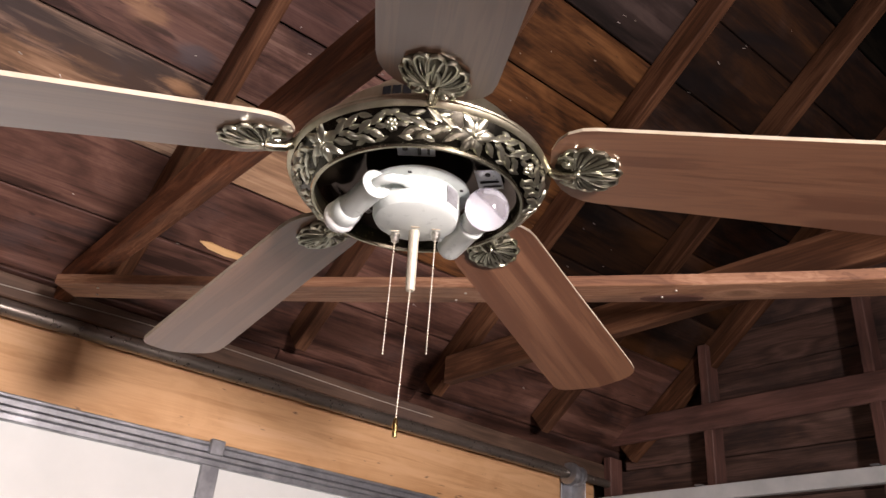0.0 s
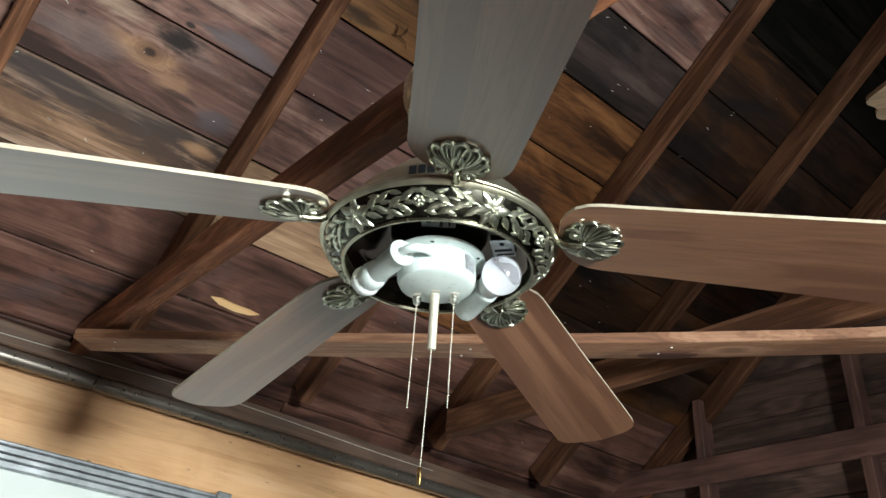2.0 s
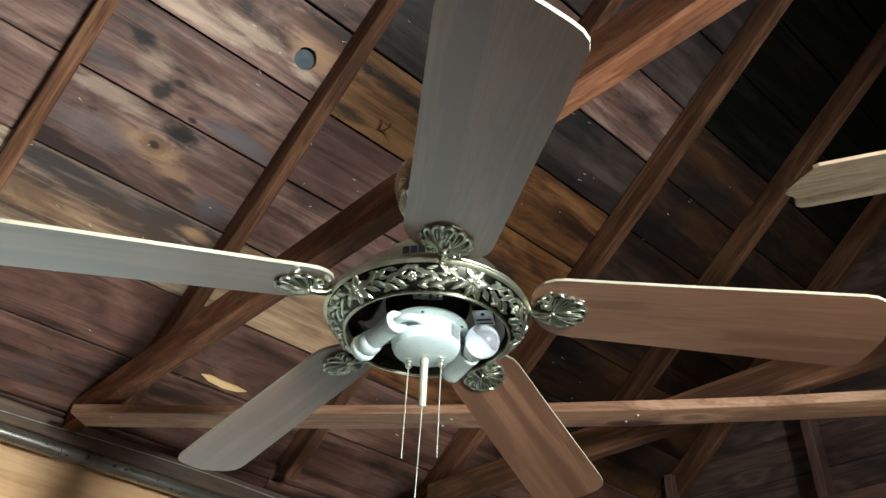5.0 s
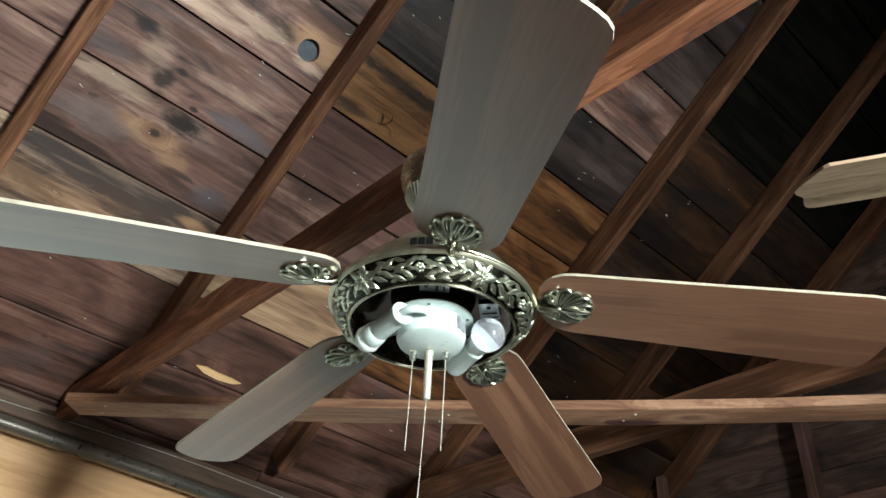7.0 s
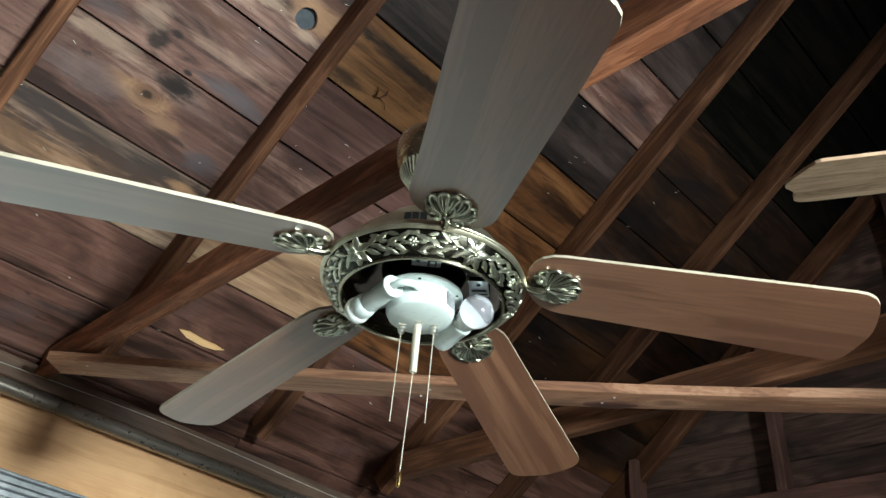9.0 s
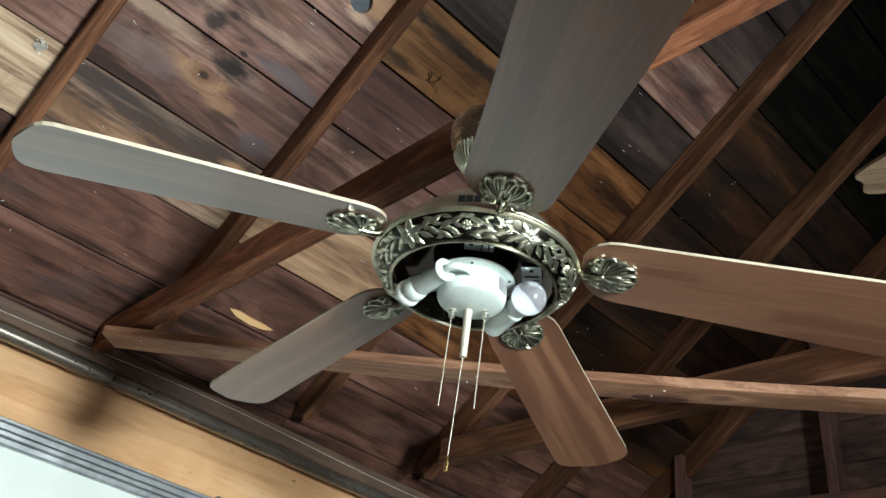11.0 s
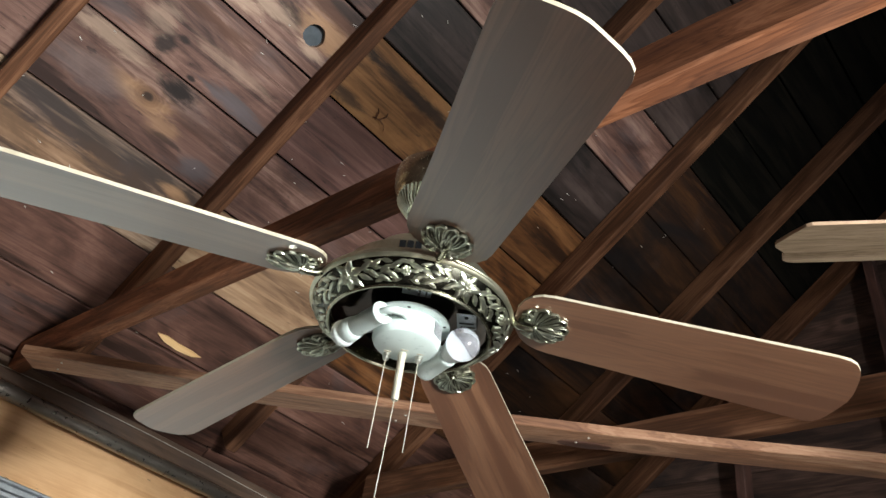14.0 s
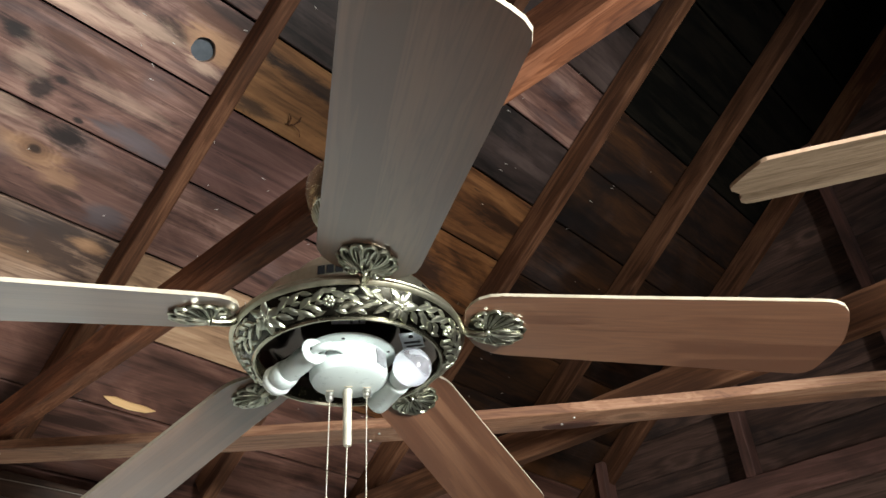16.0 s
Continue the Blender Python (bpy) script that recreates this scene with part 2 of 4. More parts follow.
    l.new(val, k.inputs["Height"]), l.new(k.outputs[0], b.inputs["Normal"])
    return m


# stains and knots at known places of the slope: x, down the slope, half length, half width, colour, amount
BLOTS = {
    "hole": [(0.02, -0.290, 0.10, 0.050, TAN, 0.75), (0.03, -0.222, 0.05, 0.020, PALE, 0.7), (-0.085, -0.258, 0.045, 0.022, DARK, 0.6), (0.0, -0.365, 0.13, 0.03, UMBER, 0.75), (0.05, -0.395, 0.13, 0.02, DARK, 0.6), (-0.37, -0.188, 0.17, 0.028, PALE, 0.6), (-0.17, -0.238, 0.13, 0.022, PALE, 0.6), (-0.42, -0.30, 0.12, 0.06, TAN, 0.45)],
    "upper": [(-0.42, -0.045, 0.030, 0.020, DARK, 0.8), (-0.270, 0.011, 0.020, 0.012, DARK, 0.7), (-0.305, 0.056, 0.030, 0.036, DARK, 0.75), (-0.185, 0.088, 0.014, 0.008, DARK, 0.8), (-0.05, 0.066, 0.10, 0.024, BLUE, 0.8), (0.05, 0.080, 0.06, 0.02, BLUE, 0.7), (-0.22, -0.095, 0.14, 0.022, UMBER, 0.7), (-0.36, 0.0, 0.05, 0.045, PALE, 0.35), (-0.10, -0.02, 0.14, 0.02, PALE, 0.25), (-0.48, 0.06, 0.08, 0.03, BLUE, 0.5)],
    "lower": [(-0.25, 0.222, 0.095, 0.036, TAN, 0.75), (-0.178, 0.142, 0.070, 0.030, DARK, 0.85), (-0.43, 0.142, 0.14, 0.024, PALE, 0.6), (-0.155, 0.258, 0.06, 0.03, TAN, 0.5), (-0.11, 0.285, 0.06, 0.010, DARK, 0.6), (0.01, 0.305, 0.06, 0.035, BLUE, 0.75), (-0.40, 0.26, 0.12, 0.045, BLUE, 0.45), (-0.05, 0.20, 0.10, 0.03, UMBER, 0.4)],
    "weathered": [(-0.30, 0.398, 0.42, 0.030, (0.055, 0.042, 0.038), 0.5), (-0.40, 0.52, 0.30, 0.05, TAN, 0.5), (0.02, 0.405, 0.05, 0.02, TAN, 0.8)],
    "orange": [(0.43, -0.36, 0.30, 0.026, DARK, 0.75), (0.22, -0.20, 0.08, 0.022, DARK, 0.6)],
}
KNOTS = {"hole": [], "upper": [], "lower": [(-0.238, 0.212, 0.026)], "weathered": [], "orange": []}
MAUVE = ((0.034, 0.016, 0.013), (0.128, 0.063, 0.049), (0.275, 0.162, 0.126))
plank_wood = board_wood("sheathing_wood", *MAUVE)
plank_plum = board_wood("sheathing_wood_plum", (0.036, 0.016, 0.013), (0.108, 0.050, 0.041), (0.19, 0.10, 0.084), smear=0.35, blue=0.25)
plank_tan = board_wood("sheathing_wood_tan", (0.10, 0.055, 0.034), (0.29, 0.17, 0.10), (0.44, 0.29, 0.18), blue=0.1)
plank_pale = board_wood("sheathing_wood_pale", (0.16, 0.10, 0.065), (0.43, 0.30, 0.20), (0.60, 0.46, 0.34), blue=0.0, contrast=1.2)
plank_amber = board_wood("sheathing_wood_amber", (0.10, 0.040, 0.014), (0.25, 0.112, 0.042), (0.37, 0.185, 0.080), blue=0.1, smear=0.4)
plank_brown = board_wood("sheathing_wood_brown", (0.032, 0.014, 0.010), (0.105, 0.047, 0.034), (0.21, 0.105, 0.078), blue=0.35)
plank_orange = board_wood("sheathing_wood_orange", (0.032, 0.012, 0.005), (0.145, 0.055, 0.019), (0.28, 0.120, 0.045), blue=0.1, smear=0.65, contrast=1.15)
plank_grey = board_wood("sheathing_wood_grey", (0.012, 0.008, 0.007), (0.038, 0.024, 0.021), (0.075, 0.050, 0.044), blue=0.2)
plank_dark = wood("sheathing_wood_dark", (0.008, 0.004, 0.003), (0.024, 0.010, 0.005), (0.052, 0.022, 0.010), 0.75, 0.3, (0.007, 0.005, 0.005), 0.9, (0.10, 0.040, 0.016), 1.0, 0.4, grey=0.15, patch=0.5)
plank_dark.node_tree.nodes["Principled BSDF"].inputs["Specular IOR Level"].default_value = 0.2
plank_black = wood("sheathing_wood_black", (0.002, 0.002, 0.0017), (0.0045, 0.0040, 0.0032), (0.010, 0.008, 0.006), 0.9, 0.2, (0.002, 0.002, 0.002), 0.8)
plank_black.node_tree.nodes["Principled BSDF"].inputs["Specular IOR Level"].default_value = 0.04
fresh_wood = wood("fresh_wood", (0.5, 0.29, 0.13), (0.62, 0.38, 0.19), (0.72, 0.48, 0.26), 0.6, 0.0, (0.4, 0.22, 0.1), 0.2)
slate_sheet = mottled("slate_sheet", (0.045, 0.056, 0.068), (0.07, 0.084, 0.098), 30, 0.7)
rafter_wood = wood("rafter_wood", (0.040, 0.017, 0.009), (0.092, 0.040, 0.022), (0.18, 0.086, 0.050), 0.7, 0.35, (0.03, 0.015, 0.012), 0.5, bump=0.06)
tie_wood = wood("tie_wood", (0.080, 0.030, 0.017), (0.175, 0.068, 0.036), (0.31, 0.135, 0.078), 0.7, 0.5, (0.05, 0.030, 0.025), 0.7, bump=0.06, lines=0.10)
brace_wood = wood("brace_wood", (0.13, 0.060, 0.036), (0.235, 0.113, 0.066), (0.37, 0.21, 0.135), 0.6, 0.4, (0.055, 0.033, 0.026), 0.65, lines=0.1)
rafter_wood.node_tree.nodes["Principled BSDF"].inputs["Specular IOR Level"].default_value = 0.15
tie_wood.node_tree.nodes["Principled BSDF"].inputs["Specular IOR Level"].default_value = 0.15
stud_wood = wood("stud_wood", (0.08, 0.035, 0.028), (0.15, 0.07, 0.055), (0.22, 0.11, 0.09), 0.65, 0.3, (0.03, 0.018, 0.016), 0.7)
siding_wood = wood("siding_wood", (0.03, 0.015, 0.011), (0.085, 0.046, 0.035), (0.17, 0.098, 0.078), 0.7, 0.6, (0.015, 0.012, 0.012), 0.8)
header_wood = board_wood("header_wood", (0.48, 0.25, 0.11), (0.66, 0.385, 0.20), (0.75, 0.48, 0.28), blue=0.0, smear=0.4, contrast=0.75)
plate_wood = wood("plate_wood", (0.045, 0.026, 0.017), (0.085, 0.050, 0.034), (0.14, 0.085, 0.058), 0.65, 0.4)
blade_walnut = wood("blade_walnut", (0.115, 0.050, 0.029), (0.215, 0.106, 0.062), (0.35, 0.200, 0.125), 0.42, 0.0, (0.10, 0.055, 0.04), 0.1, None, 0.9, 0.06, 0.06, coat=1.0, figure=0.18, stretch=0.36, fibres=0.20, lines=0.08)
blade_oak = wood("blade_oak", (0.11, 0.072, 0.045), (0.215, 0.150, 0.100), (0.32, 0.235, 0.165), 0.45, 0.0, (0.12, 0.08, 0.05), 0.4, None, 2.2, 0.1, 0.2, lines=0.2)
felt = mottled("roofing_felt", (0.003, 0.003, 0.0033), (0.008, 0.008, 0.0085), 12, 0.95)
felt.node_tree.nodes["Principled BSDF"].inputs["Specular IOR Level"].default_value = 0.0
concrete = mottled("concrete", (0.36, 0.35, 0.33), (0.50, 0.485, 0.46), 2.5, 0.85, 0, 0.3)
worn_slab = mottled("worn_slab", (0.19, 0.18, 0.166), (0.29, 0.276, 0.256), 2.2, 0.7, 0, 0.3)
door_white = mottled("door_white", (0.62, 0.68, 0.66), (0.70, 0.75, 0.73), 3, 0.5)
track_steel = mottled("track_steel", (0.52, 0.57, 0.57), (0.64, 0.68, 0.68), 9, 0.45, 0.0)
galvanised = mottled("galvanised_steel", (0.30, 0.32, 0.34), (0.52, 0.55, 0.58), 14, 0.42, 0.8)
spring_steel = mottled("spring_steel", (0.20, 0.175, 0.15), (0.30, 0.265, 0.23), 5, 0.30, 0.75)
cable_sheath = mottled("cable_sheath", (0.35, 0.32, 0.27), (0.5, 0.46, 0.4), 40, 0.6)
brass = mottled("antique_brass", (0.31, 0.295, 0.215), (0.52, 0.50, 0.385), 26, 0.24, 1.0)
relief_brass = mottled("relief_brass", (0.37, 0.38, 0.30), (0.62, 0.63, 0.52), 60, 0.33, 1.0)
satin_brass = mottled("satin_brass", (0.36, 0.345, 0.25), (0.56, 0.54, 0.42), 26, 0.42, 1.0)
gilt = mottled("gilt_brass", (0.6, 0.42, 0.16), (0.75, 0.55, 0.25), 40, 0.25, 1.0)
shell_patina = mottled("shell_patina", (0.10, 0.096, 0.072), (0.22, 0.21, 0.165), 70, 0.32, 1.0)
patina = mottled("dark_patina", (0.030, 0.029, 0.024), (0.090, 0.088, 0.070), 70, 0.24, 1.0)
dark_mirror = mottled("dark_polished_metal", (0.055, 0.042, 0.036), (0.105, 0.078, 0.066), 9, 0.12, 1.0)
black_metal = mottled("black_metal", (0.008, 0.008, 0.009), (0.02, 0.02, 0.022), 30, 0.6)
bright_steel = mottled("bright_steel", (0.45, 0.47, 0.5), (0.65, 0.68, 0.72), 30, 0.3, 0.9)
worn_nickel = mottled("worn_nickel", (0.42, 0.39, 0.31), (0.60, 0.56, 0.46), 40, 0.5, 0.35)
nickel = mottled("nickel", (0.52, 0.51, 0.46), (0.72, 0.71, 0.66), 50, 0.36, 1.0)
foil = mottled("foil_label", (0.4, 0.42, 0.45), (0.6, 0.63, 0.66), 60, 0.3, 0.7)
frosted = mottled("frosted_white", (0.66, 0.71, 0.70), (0.74, 0.78, 0.77), 10, 0.4)
bulb_glass, _n, _l, _b = material("bulb_glass", 0.12, 0.0, (0.86, 0.87, 0.95))
_b.inputs["Transmission Weight"].default_value = 0.85
blade_edge = mottled("blade_edge", (0.32, 0.275, 0.20), (0.44, 0.39, 0.30), 25, 0.6)
oak_edge = mottled("oak_edge", (0.26, 0.16, 0.10), (0.38, 0.25, 0.17), 25, 0.6)
faint_print = mottled("faint_print", (0.45, 0.38, 0.28), (0.55, 0.48, 0.38), 40, 0.6)
nail_steel = mottled("nail_steel", (0.4, 0.38, 0.34), (0.65, 0.62, 0.57), 40, 0.5, 0.3)
web_white = mottled("web_white", (0.55, 0.55, 0.5), (0.75, 0.76, 0.72), 60, 0.9)
white_enamel = mottled("white_enamel", (0.53, 0.61, 0.59), (0.60, 0.68, 0.66), 8, 0.3)


# ---- building helpers ----
def box(bm, size, at=(0, 0, 0), turn=None, bevel=0.0):
    m = Matrix.Translation(at) @ (turn.to_4x4() if turn else Matrix()) @ Matrix.Diagonal((*size, 1))
    made = bmesh.ops.create_cube(bm, size=1.0, matrix=m)["verts"]
    if bevel:
        edges = {e for v in made for e in v.link_edges}
        bmesh.ops.bevel(bm, geom=list(edges), offset=bevel, segments=1, affect="EDGES")
    return made


def lathe(bm, profile, steps=48, m=None):
    """Turns a profile of (radius, height) round the z axis."""
    rings = []
    for r, z in profile:
        if r < 1e-6:
            rings.append([bm.verts.new((0, 0, z))])
        else:
            rings.append([bm.verts.new((r * math.cos(2 * math.pi * k / steps), r * math.sin(2 * math.pi * k / steps), z)) for k in range(steps)])
    for a, b in zip(rings, rings[1:]):
        for k in range(steps):
            j = (k + 1) % steps
            if len(a) == 1 and len(b) > 1:
                bm.faces.new((a[0], b[j], b[k]))
            elif len(b) == 1 and len(a) > 1:
                bm.faces.new((a[k], a[j], b[0]))
            elif len(a) > 1:
                bm.faces.new((a[k], a[j], b[j], b[k]))
    if m is not None:
        bmesh.ops.transform(bm, matrix=m, verts=[v for ring in rings for v in ring])


def tube(bm, points, radius, steps=10, closed_ends=True):
    """A round rod along a line of points; radius may be a list."""
    pts = [Vector(p) for p in points]
    rad = radius if isinstance(radius, (list, tuple)) else [radius] * len(pts)
    rings = []
    side = None
    for i, p in enumerate(pts):
        d = (pts[min(i + 1, len(pts) - 1)] - pts[max(i - 1, 0)]).normalized()
        if side is None:
            side = d.orthogonal().normalized()
        side = (side - d * side.dot(d)).normalized()
        up = d.cross(side)
        rings.append([bm.verts.new(p + rad[i] * (math.cos(2 * math.pi * k / steps) * side + math.sin(2 * math.pi * k / steps) * up)) for k in range(steps)])
    for a, b in zip(rings, rings[1:]):
        for k in range(steps):
            bm.faces.new((a[k], a[(k + 1) % steps], b[(k + 1) % steps], b[k]))
    if closed_ends:
        bm.faces.new(rings[0][::-1]), bm.faces.new(rings[-1])


def mesh_of(name, bm, mat, smooth=False):
    bmesh.ops.recalc_face_normals(bm, faces=bm.faces)
    me = bpy.data.meshes.new(name)
    bm.to_mesh(me)
    bm.free()
    me.materials.append(mat)
    if smooth:
        me.shade_smooth()
        me.set_sharp_from_angle(angle=radians(38))
    return me


def part(name, bm, mat, parent=None, label="", smooth=False, m=None):
    ob = new(name, mesh_of(name, bm, mat, smooth))
    if parent:
        ob.parent = parent
    if m is not None:
        ob.matrix_basis = m
    return tagged(ob, label)


def thing(name, m, label, category, group="", kind=""):
    ob = new(name)
    ob.matrix_basis = m
    ob.empty_display_size = 0.1
    return tagged(ob, label, category, group, kind)


def beam(name, a, b, wide, deep, mat, parent=None, label="", category="", kind="", roll=0.0, bevel=0.004):
    """A timber from a to b: its own x along its length, wide across, deep up and down."""
    a, b = Vector(a), Vector(b)
    d = b - a
    bm = bmesh.new()
    box(bm, (d.length, wide, deep), bevel=bevel)
    for v in bm.verts:      # sawn timber is never quite true
        v.co.y += 0.0015 * math.sin(7 * v.co.x + a.x * 5)
        v.co.z += 0.0015 * math.sin(5 * v.co.x + a.y * 3)
    ob = new(name, mesh_of(name, bm, mat))
    x = d.normalized()
    y = Vector((0, 0, 1)).cross(x).normalized() if abs(x.z) < 0.99 else Vector((0, 1, 0))
    z = x.cross(y)
    rot = Matrix((x, y, z)).transposed().to_4x4()
    ob.matrix_basis = Matrix.Translation((a + b) / 2) @ rot @ pose(0, 0, 0, roll, 0, 0)
    if parent:
        ob.parent = parent
    return tagged(ob, label, category, "", kind)


# ---- large structure: plan x along the door wall, y towards it ----
DOOR_Y, GABLE_X, LEFT_X = 1.82, 2.70, -1.75
PITCH = radians(39)
SP, CP = math.sin(PITCH), math.cos(PITCH)
ROOF_D = 1.45                      # the sheathing's underside: SP * y + CP * (z - Z0) = ROOF_D
RIDGE_Y = -1.15


def roof_z(y, d=ROOF_D):
    return Z0 + (d - SP * y) / CP


def on_roof(x, s, d=ROOF_D):
    """A point of the slope: x along the eaves, s down the slope, d out from the fan's centre."""
    return Vector((x, s * CP + d * SP, Z0 - s * SP + d * CP))


bm = bmesh.new()
box(bm, (GABLE_X - LEFT_X + 1.2, DOOR_Y - REAR + 1.2, 0.12), ((GABLE_X + LEFT_X) / 2, (DOOR_Y + REAR) / 2, -0.06))
tagged(part("floor", bm, worn_slab), "worn grey concrete garage floor slab", "floor", kind="structure")

bm = bmesh.new()
box(bm, (40, 40, 0.1), (0, REAR - 0.65 - 20, -0.06))
tagged(part("ground", bm, concrete), "pale concrete driveway outside the open doorway", "ground", kind="structure")
# side wall on the far left and the rear wall with its open doorway
REAR_TOP = roof_z(2 * RIDGE_Y - REAR) + 0.1
bm = bmesh.new()
box(bm, (0.1, DOOR_Y - REAR, 2.45), (LEFT_X - 0.05, (DOOR_Y + REAR) / 2, 1.225))
tagged(part("wall_west", bm, siding_wood), "plain boarded side wall of the garage", "wall", kind="structure")
bm = bmesh.new()
box(bm, (BAY[0] - LEFT_X, 0.1, REAR_TOP), ((BAY[0] + LEFT_X) / 2, REAR - 0.05, REAR_TOP / 2))
box(bm, (GABLE_X + 0.1 - BAY[1], 0.1, REAR_TOP), ((BAY[1] + GABLE_X + 0.1) / 2, REAR - 0.05, REAR_TOP / 2))
box(bm, (BAY[1] - BAY[0], 0.1, REAR_TOP - BAY[3]), ((BAY[0] + BAY[1]) / 2, REAR - 0.05, (REAR_TOP + BAY[3]) / 2))
tagged(part("wall_south", bm, siding_wood), "plain boarded rear wall with an open doorway", "wall", kind="structure")

# rear slope of the roof, closed with plain boards
bm = bmesh.new()
rear_len = (REAR - 0.2 - RIDGE_Y) / -CP
m = Matrix.Translation((0, RIDGE_Y, roof_z(RIDGE_Y))) @ pose(0, 0, 0, 39, 0, 0)
box(bm, (GABLE_X - LEFT_X + 0.3, rear_len, 0.03), ((GABLE_X + LEFT_X) / 2, -rear_len / 2, 0.015))
bmesh.ops.transform(bm, matrix=m, verts=bm.verts)
tagged(part("roof_rear_slope", bm, siding_wood), "dark boarded rear slope of the garage roof", "roof", kind="structure")

# front slope: felt over the boards, boards and rafters
roof = thing("roof", Matrix(), "board-sheathed gable roof seen from below with brown rafters", "roof", kind="structure")
bm = bmesh.new()
slope_len = (DOOR_Y + 0.25 - RIDGE_Y) / CP
box(bm, (GABLE_X - LEFT_X + 0.3, slope_len, 0.012))
eave = on_roof(0, 0)
mid = Vector(((GABLE_X + LEFT_X) / 2, (DOOR_Y + 0.25 + RIDGE_Y) / 2, 0))
mid.z = roof_z(mid.y, ROOF_D + 0.034)
part("roofing_felt", bm, felt, roof, "black roofing felt over the boards", m=Matrix.Translation(mid) @ pose(0, 0, 0, -39, 0, 0))

random.seed(4)
RAFTER_X = [-1.70, -1.20, -0.557, 0.112, 0.77, 1.402, 2.03, 2.66]
for x in RAFTER_X:
    beam("rafter", on_roof(x, -2.35, ROOF_D - 0.055), on_roof(x, 1.03, ROOF_D - 0.055), 0.046, 0.110, rafter_wood, roof)

# sheathing boards, ten inches wide, butted over the rafters
JOINT, WIDTH, SKEW = 0.101, 0.259, -0.026      # the boards run a little askew to the eaves
HOLE = (0.005, -0.267, 0.036)        # knot hole: x, down the slope, radius
BUTTS = {-3: (-0.557, 0.112, 1.40), -2: (-1.20, 0.112, 0.77, 1.40), -1: (-1.20, 0.112, 0.77, 1.40), 0: (-0.557, 0.112, 0.77, 1.40), 1: (-0.557, 0.112, 0.77, 1.40), 2: (-1.20, 0.112, 0.77), 3: (0.112, 1.40)}


def holed_board(length, width, thick, hx, hy, r):
    """A board with a round hole through it."""
    bm = bmesh.new()
    steps = 28
    rims = []
    for z in (-thick / 2, thick / 2):
        ring, out = [], []
        for k in range(steps):
            a = 2 * math.pi * (k + 0.5) / steps
            c, q = math.cos(a), math.sin(a)
            wob = r * (1 + 0.02 * math.sin(3 * a) + 0.015 * math.sin(5 * a + 1))
            ring.append(bm.verts.new((hx + wob * c, hy + wob * q, z)))
            tx = ((length / 2 if c > 0 else -length / 2) - hx) / c
            ty = ((width / 2 if q > 0 else -width / 2) - hy) / q
            f = min(tx, ty)
            out.append(bm.verts.new((hx + f * c, hy + f * q, z)))
        corners = [bm.verts.new((sx * length / 2, sy * width / 2, z)) for sx, sy in ((1, 1), (-1, 1), (-1, -1), (1, -1))]
        for k in range(steps):
            j = (k + 1) % steps
            edge = [ring[k], ring[j], out[j], out[k]]
            p, q = out[k].co, out[j].co
            if abs(p.x - q.x) > 1e-6 and abs(p.y - q.y) > 1e-6:
                far = min(corners, key=lambda v: (v.co - p).length + (v.co - q).length)
                edge.insert(3, far)
            bm.faces.new(edge)
        rims.append(ring)
    for k in range(steps):
        j = (k + 1) % steps
        bm.faces.new((rims[0][k], rims[0][j], rims[1][j], rims[1][k]))
    return bm


for k in range(-10, 5):
    s0 = JOINT + k * WIDTH
    ends = [LEFT_X] + list(BUTTS.get(k, sorted(random.sample([-1.20, 0.112, 0.77, 1.40], 2)))) + [GABLE_X + 0.05]
    if k < -2 and 1.40 not in ends:
        ends = sorted(ends + [1.40])
    for a, b in zip(ends, ends[1:]):
        c = (a + b) / 2
        gap = random.uniform(0.003, 0.009)
        tilt = random.uniform(-0.6, 0.6)
        sink = random.uniform(0, 0.003)
        # left of the second rafter mauve boards, then amber and plum ones, then orange and grey, near-black towards the
        # ridge
        if c < 0.1:
            mat = plank_pale if k == 1 and c < -0.6 else plank_wood
        elif c < 0.8:
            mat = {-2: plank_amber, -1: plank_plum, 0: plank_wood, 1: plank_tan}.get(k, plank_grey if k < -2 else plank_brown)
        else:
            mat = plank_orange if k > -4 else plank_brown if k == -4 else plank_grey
        if k == -2 and a < HOLE[0] < b:
            bm = holed_board(b - a - 0.003, WIDTH - gap, 0.022, HOLE[0] - c, HOLE[1] - s0 - WIDTH / 2 - SKEW * HOLE[0], HOLE[2])
            tilt = 0.0
        else:
            bm = bmesh.new()
            box(bm, (b - a - 0.003, WIDTH - gap, 0.022), bevel=0.003)
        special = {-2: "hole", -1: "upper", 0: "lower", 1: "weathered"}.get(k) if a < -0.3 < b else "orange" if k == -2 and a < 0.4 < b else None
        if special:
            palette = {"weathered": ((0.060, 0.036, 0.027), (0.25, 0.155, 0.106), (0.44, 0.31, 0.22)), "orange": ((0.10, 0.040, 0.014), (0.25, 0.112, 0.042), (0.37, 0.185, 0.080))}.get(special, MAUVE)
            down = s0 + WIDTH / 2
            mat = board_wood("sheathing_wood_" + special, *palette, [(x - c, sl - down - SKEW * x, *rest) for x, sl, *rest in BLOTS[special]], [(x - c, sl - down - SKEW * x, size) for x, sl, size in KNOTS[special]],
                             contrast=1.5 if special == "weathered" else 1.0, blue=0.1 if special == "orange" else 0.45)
        if k >= 2:
            mat = plank_brown
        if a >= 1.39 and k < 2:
            mat = plank_black if s0 < -1.1 else plank_dark
        at = on_roof(c, s0 + WIDTH / 2 + SKEW * c, ROOF_D + 0.013 + sink)
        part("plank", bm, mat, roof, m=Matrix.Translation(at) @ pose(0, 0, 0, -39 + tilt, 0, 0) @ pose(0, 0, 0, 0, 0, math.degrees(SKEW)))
bm = bmesh.new()
box(bm, (0.16, 0.16, 0.003), bevel=0.001)
